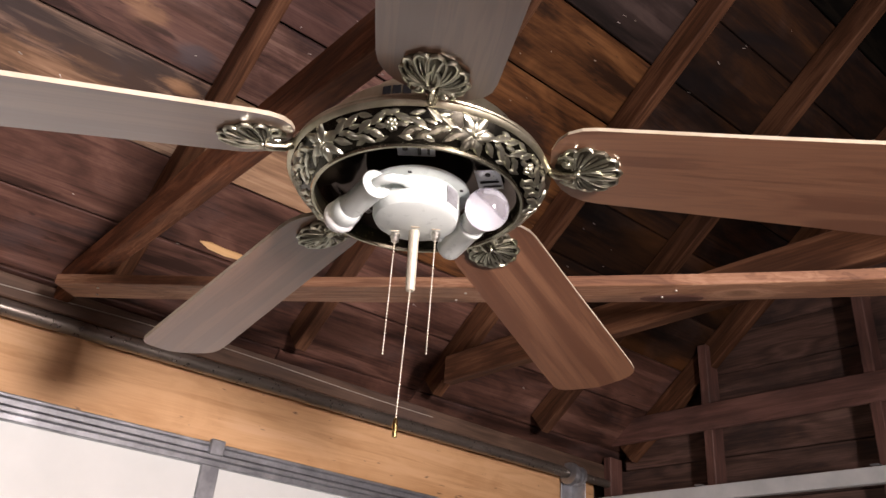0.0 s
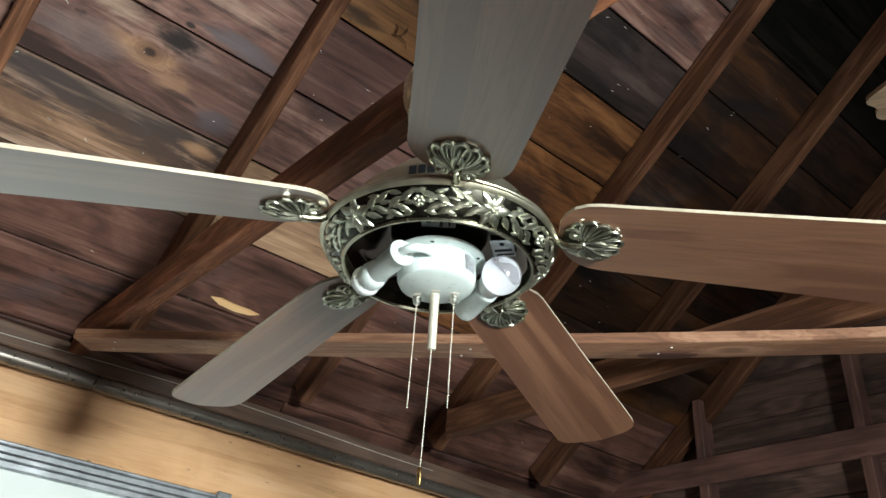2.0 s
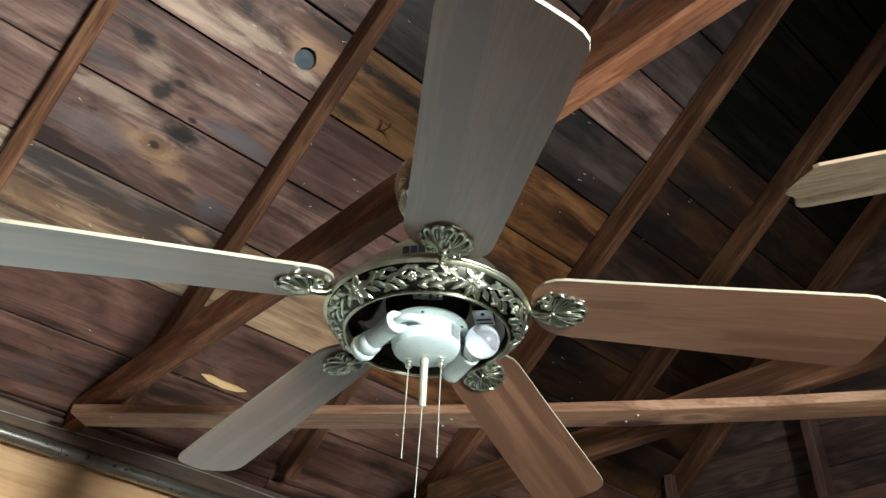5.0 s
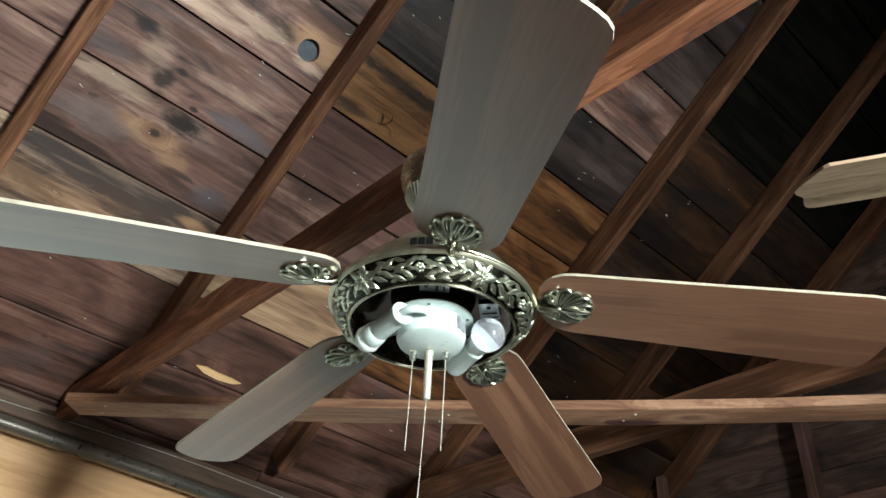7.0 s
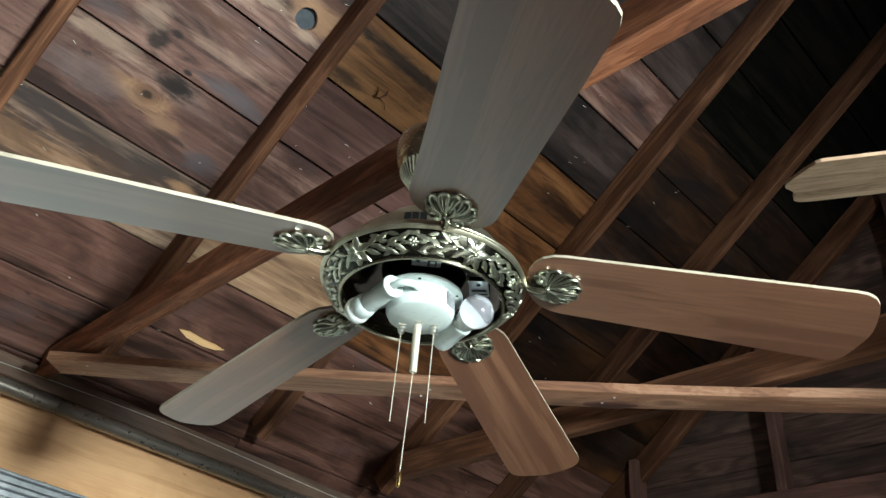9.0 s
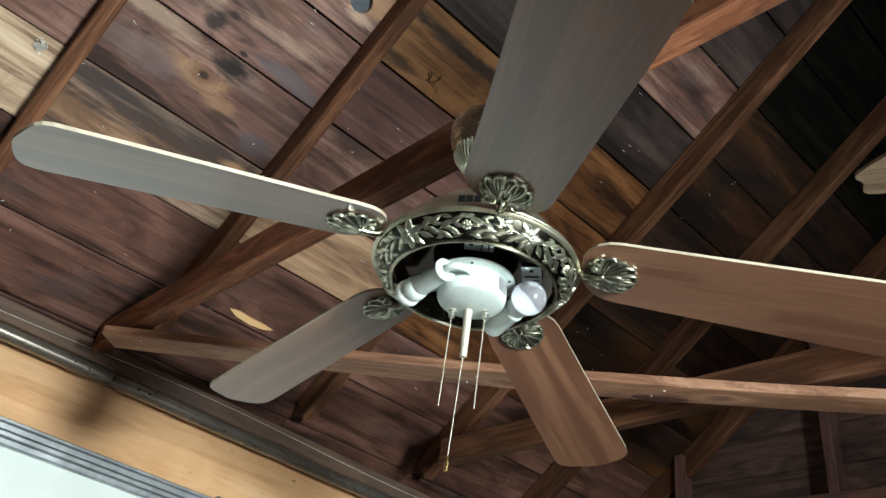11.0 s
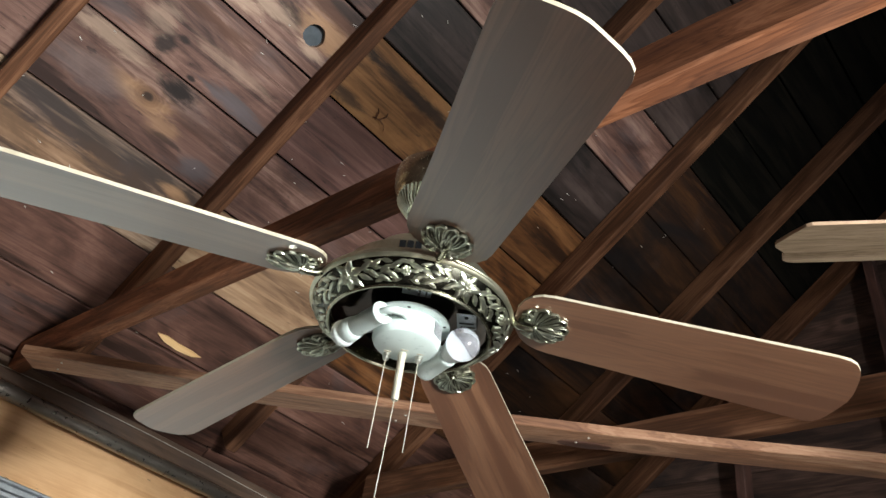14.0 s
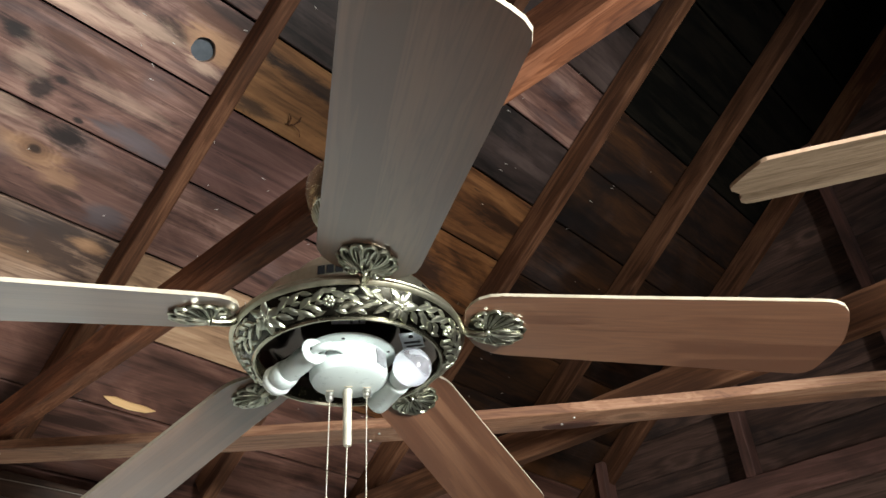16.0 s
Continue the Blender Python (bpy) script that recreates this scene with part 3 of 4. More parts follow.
part("patch", bm, slate_sheet, roof, "blue-grey sheet showing through the knot hole", m=Matrix.Translation(on_roof(HOLE[0], HOLE[1], ROOF_D + 0.0268)) @ pose(0, 0, 0, -39, 0, 0))
# a curled splinter standing off a board
bm = bmesh.new()
for pts in (((0, 0, 0), (0.02, -0.01, -0.012), (0.045, -0.004, -0.018), (0.06, 0.012, -0.012)), ((0.02, -0.008, -0.01), (0.03, -0.03, -0.016), (0.028, -0.045, -0.012)), ((0.01, 0.0, -0.006), (0.0, -0.026, -0.014), (-0.012, -0.034, -0.016))):
    tube(bm, pts, [0.0025, 0.003, 0.0018] + [0.0012] * (len(pts) - 3), 6)
part("splinter", bm, rafter_wood, roof, "curled reddish splinter", m=Matrix.Translation(on_roof(0.335, -0.21, ROOF_D + 0.001)) @ pose(0, 0, 0, -39, 0, 0))
# a pale sliver where a board has split
bm = bmesh.new()
edge = [(0, 0), (0.03, 0.011), (0.08, 0.014), (0.125, 0.008), (0.15, -0.004), (0.12, -0.008), (0.07, -0.006), (0.03, -0.009)]
low = [bm.verts.new((1.2 * x - 0.085, 1.25 * y, 0)) for x, y in edge]
top = [bm.verts.new((1.2 * x - 0.085, y, 0.012)) for x, y in edge]
bm.faces.new(low[::-1]), bm.faces.new(top)
for i in range(len(edge)):
    bm.faces.new((low[i], low[(i + 1) % len(edge)], top[(i + 1) % len(edge)], top[i]))
part("split", bm, fresh_wood, roof, "pale freshly split sliver of a board", m=Matrix.Translation(on_roof(0.385, 0.832, ROOF_D - 0.002)) @ pose(0, 0, 0, -39, 0, 0))

# tie beams across the garage, parallel to the rafters, with the flat brace nailed under them
tagged(beam("tie_beam", (0.0, DOOR_Y - 0.06, Z0 + 0.346 + 0.048), (-0.004, -3.0, Z0 + 0.205 + 0.048), 0.047, 0.096, tie_wood), "red-brown rough-sawn tie beam carrying the ceiling fan", "beam", "tie beams")
tagged(beam("tie_beam", (1.215, 1.36, Z0 + 0.335 + 0.05), (1.215, -2.78, Z0 + 0.335 + 0.05), 0.042, 0.1, rafter_wood), "dark brown rough-sawn tie beam with a cut end", "beam", "tie beams")
brace_a, brace_b = Vector((-0.045, 1.535, Z0 + 0.312)), Vector((2.10, -1.15, Z0 + 0.312))
brace_x = (brace_b - brace_a).normalized()
brace_m = Matrix.Translation(brace_a) @ Matrix((brace_x, Vector((0, 0, 1)).cross(brace_x), (0, 0, 1))).transposed().to_4x4()
brace_len = (brace_b - brace_a).length


def brace_sag(x):
    """The flat board hangs through between the ties."""
    u = x / brace_len - 0.40
    return -0.024 * max(0.0, 1 - (u / (0.40 if u < 0 else 0.28)) ** 2)


brace = thing("diagonal_brace", brace_m, "pale worn board sagging as a flat diagonal brace under the ties", "brace")
bm = bmesh.new()
rows = []
for i in range(33):
    x = brace_len * i / 32
    z = brace_sag(x)
    w, h = 0.047 + 0.0012 * math.sin(9 * x), 0.0125
    rows.append([bm.verts.new((x, y, z + v)) for y, v in ((-w, -h), (-w + 0.003, -h - 0.002), (w - 0.003, -h - 0.002), (w, -h), (w, h), (-w, h))])
for a, b in zip(rows, rows[1:]):
    for k in range(6):
        bm.faces.new((a[k], a[(k + 1) % 6], b[(k + 1) % 6], b[k]))
bm.faces.new(rows[0]), bm.faces.new(rows[-1][::-1])
part("board", bm, brace_wood, brace, "pale worn flat board")
for x, y in ((0.09, 0.02), (0.12, -0.025), (1.10, 0.025), (1.13, -0.015), (1.60, 0.015), (1.63, -0.02)):
    bm = bmesh.new()
    lathe(bm, [(0.0, -0.0035), (0.0032, -0.003), (0.0036, -0.0015), (0.0012, 0.0), (0.0012, 0.004)], 12, Matrix.Translation((x, y, brace_sag(x) - 0.0145)))
    part("nail", bm, nail_steel, brace, "pale bent nail head")
bm = bmesh.new()
lathe(bm, [(0.0, -0.0022), (0.045, -0.0016), (0.052, 0.0), (0.0, 0.0)], 18, Matrix.Translation((1.62, 0.028, brace_sag(1.62) - 0.0143)) @ Matrix.Diagonal((1.5, 0.42, 1, 1)))
part("knot_scar", bm, plank_brown, brace, "dark raised knot scar")

def gable_sheet(name, x, label):
    """An unseen thin wall added against sky leaks, closed up to the underside of both slopes."""
    bm = bmesh.new()
    side = [(DOOR_Y + 0.2, 0), (DOOR_Y + 0.2, roof_z(DOOR_Y + 0.2) + 0.02), (RIDGE_Y, roof_z(RIDGE_Y) + 0.01), (REAR - 0.1, roof_z(2 * RIDGE_Y - REAR + 0.1) + 0.01), (REAR - 0.1, 0)]
    rings = [[bm.verts.new((xx, y, z)) for y, z in side] for xx in (x, x + 0.03)]
    bm.faces.new(rings[0]), bm.faces.new(rings[1][::-1])
    for i in range(5):
        bm.faces.new((rings[0][i], rings[0][(i + 1) % 5], rings[1][(i + 1) % 5], rings[1][i]))
    tagged(part(name, bm, siding_wood), label, "wall", kind="structure")


gable_sheet("wall_east_outer", GABLE_X + 0.045, "unseen sheet sealing the gable wall against stray sky light")
gable_sheet("wall_west_outer", LEFT_X - 0.14, "unseen sheet sealing the far side wall against stray sky light")
# gable wall: studs, blocking and horizontal boards behind them
gable = thing("wall_east", Matrix(), "unlined gable wall of dark studs and horizontal boards", "wall", kind="structure")
for y in (-0.95, -0.22, 0.48, 1.20, 1.76):
    beam("stud", (GABLE_X - 0.055, y, 0.0), (GABLE_X - 0.055, y, roof_z(y) - 0.02), 0.045, 0.09, stud_wood, gable)
beam("blocking", (GABLE_X - 0.095, 1.75, Z0 + 0.53), (GABLE_X - 0.095, -1.4, Z0 + 0.53), 0.022, 0.12, stud_wood, gable)
k = 0
z = 0.0
while z < Z0 + 2.6:
    top = z + 0.19
    y_end = min(DOOR_Y, (ROOF_D - CP * (z + 0.1 - Z0)) / SP)
    if y_end > REAR:
        bm = bmesh.new()
        box(bm, (y_end - REAR if z < 2.4 else y_end + 3.3, 0.186, 0.02), bevel=0.002)
        y0 = REAR if z < 2.4 else -3.3
        part("siding_board", bm, siding_wood, gable, m=Matrix.Translation((GABLE_X + 0.012 + random.uniform(0, 0.006), (y_end + y0) / 2, z + 0.095)) @ pose(0, 0, 0, 90 + random.uniform(-3, 3), 0, 90))
    z = top

# door wall: header, plate, sectional door with its spring shaft and track
tagged(beam("top_plate", (LEFT_X, DOOR_Y + 0.02, Z0 + 0.352), (GABLE_X, DOOR_Y + 0.02, Z0 + 0.352), 0.12, 0.072, plate_wood), "dark brown wall plate above the door header", "beam", kind="structure")
tagged(beam("door_header", (LEFT_X, DOOR_Y + 0.03, Z0 + 0.165), (GABLE_X - 0.12, DOOR_Y + 0.03, Z0 + 0.165), 0.05, 0.30, header_wood), "warm orange wooden header board over the garage door", "header", kind="structure")
bm = bmesh.new()
box(bm, (GABLE_X - LEFT_X + 0.2, 0.08, Z0 + 0.42), ((GABLE_X + LEFT_X) / 2, DOOR_Y + 0.12, (Z0 + 0.42) / 2))
tagged(part("wall_north", bm, plate_wood), "front wall behind the garage door", "wall", kind="structure")
# nail points and splinters poking through the boards
random.seed(21)
bm = bmesh.new()
for i in range(150):
    x, sl = random.uniform(-1.1, 2.2), random.uniform(-1.0, 0.95)
    a = on_roof(x, sl, ROOF_D + 0.003)
    b = on_roof(x + random.uniform(-0.012, 0.012), sl + random.uniform(-0.006, 0.006), ROOF_D - random.uniform(0.003, 0.007))
    tube(bm, [a, b], [0.0016, 0.0005], 5)
part("nail_points", bm, nail_steel, roof, "pale nail points through the boards")["kind"] = "stuff"

# cable stapled along the plate
cable = thing("cable", Matrix(), "thin pale cable sagging along the wall plate", "cable")
bm = bmesh.new()
tube(bm, [(x, DOOR_Y - 0.045 - 0.004 * math.sin(3 * x), Z0 + 0.352 + 0.006 * math.sin(4 * x) + 0.01 * math.sin(1.7 * x)) for x in np.linspace(-1.2, 1.5, 40)], 0.0016, 6)
part("wire", bm, cable_sheath, cable, smooth=True)

# ---- sectional door, its spring and its track ----
door = thing("garage_door", Matrix.Translation((0, DOOR_Y - 0.03, 0)), "closed white panelled overhead garage door with galvanised struts", "garage door")
for k in range(4):
    for a, b in ((-1.66, -1.1), (-1.1, 0.58), (0.58, 2.28)):
        bm = bmesh.new()
        box(bm, (b - a - 0.006, 0.035, 0.515), ((a + b) / 2, 0, 0.255 + 0.519 * k), bevel=0.004)
        part("panel", bm, door_white, door)
bm = bmesh.new()
for z, y, hgt in ((0.034, -0.030, 0.012), (0.018, -0.022, 0.02), (-0.004, -0.032, 0.016), (-0.022, -0.022, 0.02)):
    box(bm, (4.0, 0.03, hgt), (0.31, y, Z0 + z), bevel=0.003)
part("strut", bm, galvanised, door, "ribbed galvanised top strut")
for x in (-1.1, 0.585):
    bm = bmesh.new()
    box(bm, (0.062, 0.012, 0.5), (x, -0.026, Z0 - 0.28), bevel=0.002)
    box(bm, (0.05, 0.022, 0.05), (x, -0.045, Z0 + 0.025), bevel=0.003)
    part("stile", bm, galvanised, door, "galvanised stile strip with a clip")

shaft = thing("torsion_spring", Matrix.Translation((0, DOOR_Y - 0.06, Z0 + 0.272)), "long dark steel torsion spring shaft along the header", "spring")
bm = bmesh.new()
tube(bm, [(-1.7, 0, 0), (-0.5, 0, 0.003), (1.0, 0, 0.008), (2.28, 0, 0.016)], 0.025, 20)
part("spring", bm, spring_steel, shaft, smooth=True)
bm = bmesh.new()
tube(bm, [(2.2, 0, 0.016), (2.64, 0, 0.02)], 0.019, 16)
part("shaft_end", bm, spring_steel, shaft, smooth=True)
bm = bmesh.new()
lathe(bm, [(0.02, -0.05), (0.05, -0.045), (0.052, -0.02), (0.034, -0.012), (0.034, 0.02), (0.045, 0.024), (0.045, 0.04), (0.02, 0.045)], 28, pose(2.36, 0, 0.015, 0, 90, 0))
part("winding_cone", bm, galvanised, shaft, "grey cast winding cone", smooth=True)
bm = bmesh.new()
box(bm, (0.006, 0.09, 0.17), (2.40, 0.012, -0.05), bevel=0.002)
box(bm, (0.09, 0.006, 0.16), (2.37, 0.052, -0.07), bevel=0.002)
part("bracket", bm, galvanised, shaft, "galvanised bearing bracket")

track = thing("door_track", Matrix.Translation((GABLE_X - 0.2, 0, Z0 + 0.178)), "galvanised horizontal track of the overhead door", "track")
bm = bmesh.new()
box(bm, (0.004, 3.6, 0.055), (0, -0.06, 0), bevel=0.001)
box(bm, (0.03, 3.6, 0.004), (0.015, -0.06, 0.0275), bevel=0.001)
box(bm, (0.03, 3.6, 0.004), (0.015, -0.06, -0.0275), bevel=0.001)
part("rail", bm, track_steel, track)
for y in (-0.22, 0.48, 1.20):
    bm = bmesh.new()
    box(bm, (0.2, 0.03, 0.004), (0.09, y, 0.035))
    part("hanger", bm, galvanised, track)


# ---- the ceiling fan ----
def blade_outline(points_root=10):
    """Half-round root, slightly widening sides, a swept tip with one hollow: (along, across) round the blade."""
    out = []
    for k in range(points_root + 1):
        a = math.pi / 2 + math.pi * k / points_root
        out.append((0.228 + 0.060 * math.cos(a) * (1 if abs(math.cos(a)) < 0.8 else 0.99), 0.0655 * math.copysign(abs(math.sin(a)) ** 0.8, math.sin(a))))
    tip = [(0.40, -0.070), (0.56, -0.0755), (0.640, -0.078), (0.657, -0.0765), (0.668, -0.071), (0.676, -0.060), (0.6805, -0.044), (0.683, -0.022), (0.6835, -0.004), (0.6815, 0.010), (0.677, 0.023), (0.672, 0.036), (0.6665, 0.050), (0.660, 0.0625), (0.651, 0.0715), (0.638, 0.0755), (0.56, 0.0745), (0.40, 0.070)]
    return out + tip


def blade_mesh(outline, thick, face_mat, edge_mat, flat_cut=None):
    bm = bmesh.new()
    low = [bm.verts.new((x, y, -thick / 2)) for x, y in outline]
    top = [bm.verts.new((x, y, thick / 2)) for x, y in outline]
    bm.faces.new(low[::-1]), bm.faces.new(top)
    n_ = len(outline)
    for i in range(n_):
        f = bm.faces.new((low[i], low[(i + 1) % n_], top[(i + 1) % n_], top[i]))
        f.material_index = 1
    me = mesh_of("blade", bm, face_mat)
    me.materials.append(edge_mat)
    return me


SHELL = (0.0405, 0.0370)          # half length and half width of a shell medallion


def shell_ground():
    """The dark ground of a medallion: a low scalloped dome hanging from z = 0."""
    bm = bmesh.new()
    steps = 78
    rings = []
    for rho in (0.05, 0.35, 0.65, 0.88, 1.0, 0.97):
        row = []
        for i in range(steps):
            th = 2 * math.pi * i / steps
            rim = rho * (0.95 + 0.05 * abs(math.cos(5.96 * th)))
            z = -0.0075 * (1 - rho ** 3) - 0.0015
            row.append(bm.verts.new((SHELL[0] * rim * math.cos(th), SHELL[1] * rim * math.sin(th), z)))
        rings.append(row)
    for v in rings[-1]:
        v.co.z = 0.002
    for a, b in zip(rings, rings[1:]):
        for i in range(steps):
            bm.faces.new((a[i], a[(i + 1) % steps], b[(i + 1) % steps], b[i]))
    bm.faces.new(rings[0])
    return mesh_of("medallion", bm, shell_patina, True)


def shell_ribs():
    """Cast relief of a medallion: nine fluted lobes with raised rims round a swept leaf, and two volutes at the inner end."""
    bm = bmesh.new()
    root = Vector((-0.012, 0.0, 0))

    def at(th, u, lift=0.0):
        end = Vector((SHELL[0] * math.cos(th), SHELL[1] * math.sin(th), 0))
        p = root + (end - root) * u
        q = min(1.0, math.hypot(p.x / SHELL[0], p.y / SHELL[1]))
        p.z = -0.0080 * (1 - q ** 3) - 0.0022 - lift
        return p

    lobes = 9
    gap = radians(272) / lobes
    for i in range(lobes):
        th = radians(-136) + gap * (i + 0.5)
        sweep = 0.34 * (1 if th > 0 else -0.8)
        left = [at(th - 0.40 * gap + sweep * (1 - u), u) for u in (0.22, 0.42, 0.62, 0.80)]
        cap = [at(th + f * gap, 0.90 + 0.11 * math.cos(f * 3.3), 0.0006) for f in (-0.42, -0.26, 0.0, 0.26, 0.42)]
        right = [at(th + 0.40 * gap + sweep * (1 - u), u) for u in (0.80, 0.62, 0.42, 0.22)]
        tube(bm, left + cap + right, [0.0008, 0.0011, 0.0014, 0.0017, 0.0021, 0.0025, 0.0027, 0.0025, 0.0021, 0.0017, 0.0014, 0.0011, 0.0008], 7)
        tube(bm, [at(th + sweep * (1 - u), u) for u in (0.30, 0.5, 0.68, 0.82)], [0.0007, 0.0012, 0.0015, 0.0008], 6)
    for sgn in (1, -1):      # volutes
        tube(bm, [(-0.0235 + (0.0125 - 0.0011 * k) * math.cos(2.6 - 0.8 * k), sgn * (0.0150 + (0.0115 - 0.0010 * k) * math.sin(2.6 - 0.8 * k)), -0.0070 - 0.0004 * k) for k in range(10)], [0.0012] + [0.0022] * 8 + [0.0016], 7)
        bmesh.ops.create_icosphere(bm, subdivisions=2, radius=0.0034, matrix=Matrix.Translation((-0.0225, sgn * 0.0140, -0.0095)))
        tube(bm, [(-0.008, sgn * 0.003, -0.0115), (0.003, sgn * 0.0065, -0.0118), (0.014, sgn * 0.0060, -0.0112), (0.022, sgn * 0.0015, -0.0098)], [0.0012, 0.0024, 0.0022, 0.0010], 7)
    bmesh.ops.create_icosphere(bm, subdivisions=2, radius=0.0042, matrix=Matrix.Translation((-0.011, 0, -0.0115)))
    return mesh_of("ribs", bm, relief_brass, True)


BAND = [(0.1335, -0.0230), (0.1420, -0.0185), (0.1510, -0.0115), (0.1580, -0.0035), (0.1630, 0.0050)]


def on_band(phi, w, lift):
    """A point of the cast band: phi round the fan, w from its lip (0) to its rim (1)."""
    f = max(0.0, min(0.9999, w)) * (len(BAND) - 1)
    i = int(f)
    (r0, z0), (r1, z1) = BAND[i], BAND[i + 1]
    r, z = r0 + (r1 - r0) * (f - i), z0 + (z1 - z0) * (f - i)
    L_ = math.hypot(r1 - r0, z1 - z0)
    r, z = r + lift * (z1 - z0) / L_, z - lift * (r1 - r0) / L_
    return Vector((r * math.cos(phi), r * math.sin(phi), z))


def relief(bm, phi, w, heading, length, width, rise):
    """One leaf or petal laid on the band, folded along its rib."""
    rows = []
    for k in range(6):
        u = k / 5
        half = width / 2 * math.sin(math.pi * u ** 0.8) ** 0.8 if 0 < u < 1 else 0
        row = []
        for side in (-1, -0.5, 0, 0.5, 1):
            a = u * length * math.cos(heading) - side * half * math.sin(heading)
            b = u * length * math.sin(heading) + side * half * math.cos(heading)
            lift = rise * (0.2 + 0.8 * math.sin(math.pi * min(1, 0.12 + u * 0.8))) * (1 - 0.75 * abs(side)) - 0.0006 + (0.0012 if abs(side) == 0.5 else 0)
            row.append(bm.verts.new(on_band(phi + a / 0.150, w + b / 0.041, lift)))
        rows.append(row)
    for a, b in zip(rows, rows[1:]):
        for i in range(4):
            bm.faces.new((a[i], a[i + 1], b[i + 1], b[i]))


def boss(bm, at, radius, squash=0.7):
    bmesh.ops.create_icosphere(bm, subdivisions=2, radius=radius, matrix=Matrix.Translation(at))


def pull_chain(name, parent, top, end, label, bell=True):
    bm = bmesh.new()
    top, end = Vector(top), Vector(end)
    count = int((top - end).length / 0.0042)
    for k in range(count + 1):
        bmesh.ops.create_icosphere(bm, subdivisions=1, radius=0.0013, matrix=Matrix.Translation(top.lerp(end, k / count)))
    tube(bm, [top, end], 0.0005, 5)
    chain = part(name, bm, worn_nickel, parent, label, smooth=True)
    if bell:
        bm = bmesh.new()
        lathe(bm, [(0.0012, 0.004), (0.0026, 0.002), (0.0032, -0.006), (0.0028, -0.018), (0, -0.0195)], 12, Matrix.Translation(end))
        part("pull", bm, gilt, chain, "small brass pull", smooth=True)
    return chain


fan_m = Matrix.Translation((0, 0, Z0)) @ pose(0, 0, 0, 1.146, -1.604, -38.316)
fan = thing("ceiling_fan", fan_m, "antique brass five-blade ceiling fan with light kit under the tie beam", "ceiling fan")
FIRST = -86.26

bm = bmesh.new()
lathe(bm, [(0.1630, 0.0050), (0.1665, 0.0065), (0.1690, 0.0100), (0.1675, 0.0140), (0.1640, 0.0155), (0.1655, 0.0180), (0.1640, 0.0215), (0.1580, 0.0240), (0.1420, 0.0275), (0.1310, 0.0290),
           (0.1290, 0.0310), (0.1290, 0.0640), (0.1270, 0.0670), (0.1180, 0.0690), (0.1060, 0.0715), (0.0960, 0.0750), (0.0900, 0.0820), (0.0860, 0.1060), (0.0820, 0.1130), (0.0560, 0.1170), (0.0500, 0.1200), (0.0340, 0.1230), (0.0300, 0.1300), (0.0180, 0.1340), (0.0, 0.1340)], 96)
motor = part("motor_housing", bm, satin_brass, fan, "polished antique brass housing", smooth=True)
bm = bmesh.new()
box(bm, (0.006, 0.0100, 0.013), (0.1270, 0, 0.0545))
slot_data = mesh_of("vent_slot", bm, felt)
for k in range(15):
    ob = new("vent_slot", slot_data)
    ob.parent, ob.matrix_basis = motor, pose(0, 0, 0, 0, 0, FIRST - 23 + 72 * (k // 3) + 5.5 * (k % 3))
bm = bmesh.new()
lathe(bm, BAND, 120)
band = part("cast_band", bm, patina, fan, "dark patinated ground of the floral band", smooth=True)
bm = bmesh.new()
lathe(bm, [(0.1335, -0.0225), (0.1350, -0.0262), (0.1335, -0.0285), (0.1305, -0.0285), (0.1290, -0.0255), (0.1300, -0.0220), (0.1310, 0.0)], 96)
part("lip", bm, brass, band, smooth=True)
bm = bmesh.new()
random.seed(12)
for k in range(5):
    c = radians(-66 + 72 * k)
    for i in range(6):
        relief(bm, c, 0.5, radians(60 * i + 12), 0.0285, 0.0130, 0.0042)
    for i in range(6):
        relief(bm, c, 0.5, radians(60 * i + 42), 0.0165, 0.0078, 0.0052)
    boss(bm, on_band(c, 0.5, 0.0032), 0.0032)
    for i in range(5):
        boss(bm, on_band(c + 0.026 * math.cos(1.257 * i), 0.5 + 0.09 * math.sin(1.257 * i), 0.0036), 0.0015)
    for side in (1, -1):
        back = math.pi * (side < 0)
        # pairs of long leaves along the vine on both sides of the flower
        for i in range(4):
            phi = c + side * (0.135 + 0.105 * i)
            mid_w = 0.5 + 0.10 * math.sin(2.1 * i)
            for flip in (1, -1):
                relief(bm, phi + side * 0.018 * flip, mid_w + 0.05 * flip, back + side * flip * radians(random.uniform(24, 40)), random.uniform(0.022, 0.027), 0.0092, 0.0032)
            relief(bm, phi + side * 0.05, mid_w, back + side * radians(random.uniform(-12, 12)), 0.016, 0.0058, 0.0036)
        for i in range(5):
            phi = c + side * (0.20 + 0.09 * i)
            relief(bm, phi, 0.10 if i % 2 else 0.90, back + side * radians(16 if i % 2 else -16), 0.0185, 0.0072, 0.0026)
        tube(bm, [on_band(c + side * (0.10 + 0.04 * i), 0.5 + 0.10 * math.sin(0.8 * i), 0.0006) for i in range(14)], 0.0012, 6)
    s = c + radians(36)
    for i in range(7):
        a = 2 * math.pi * i / 7
        boss(bm, on_band(s + 0.034 * math.cos(a), 0.52 + 0.125 * math.sin(a), 0.0006), 0.0030)
    boss(bm, on_band(s, 0.52, 0.002), 0.0032)
part("floral_relief", bm, relief_brass, band, "raised brass flowers, leaves and vine", smooth=True)["kind"] = "stuff"

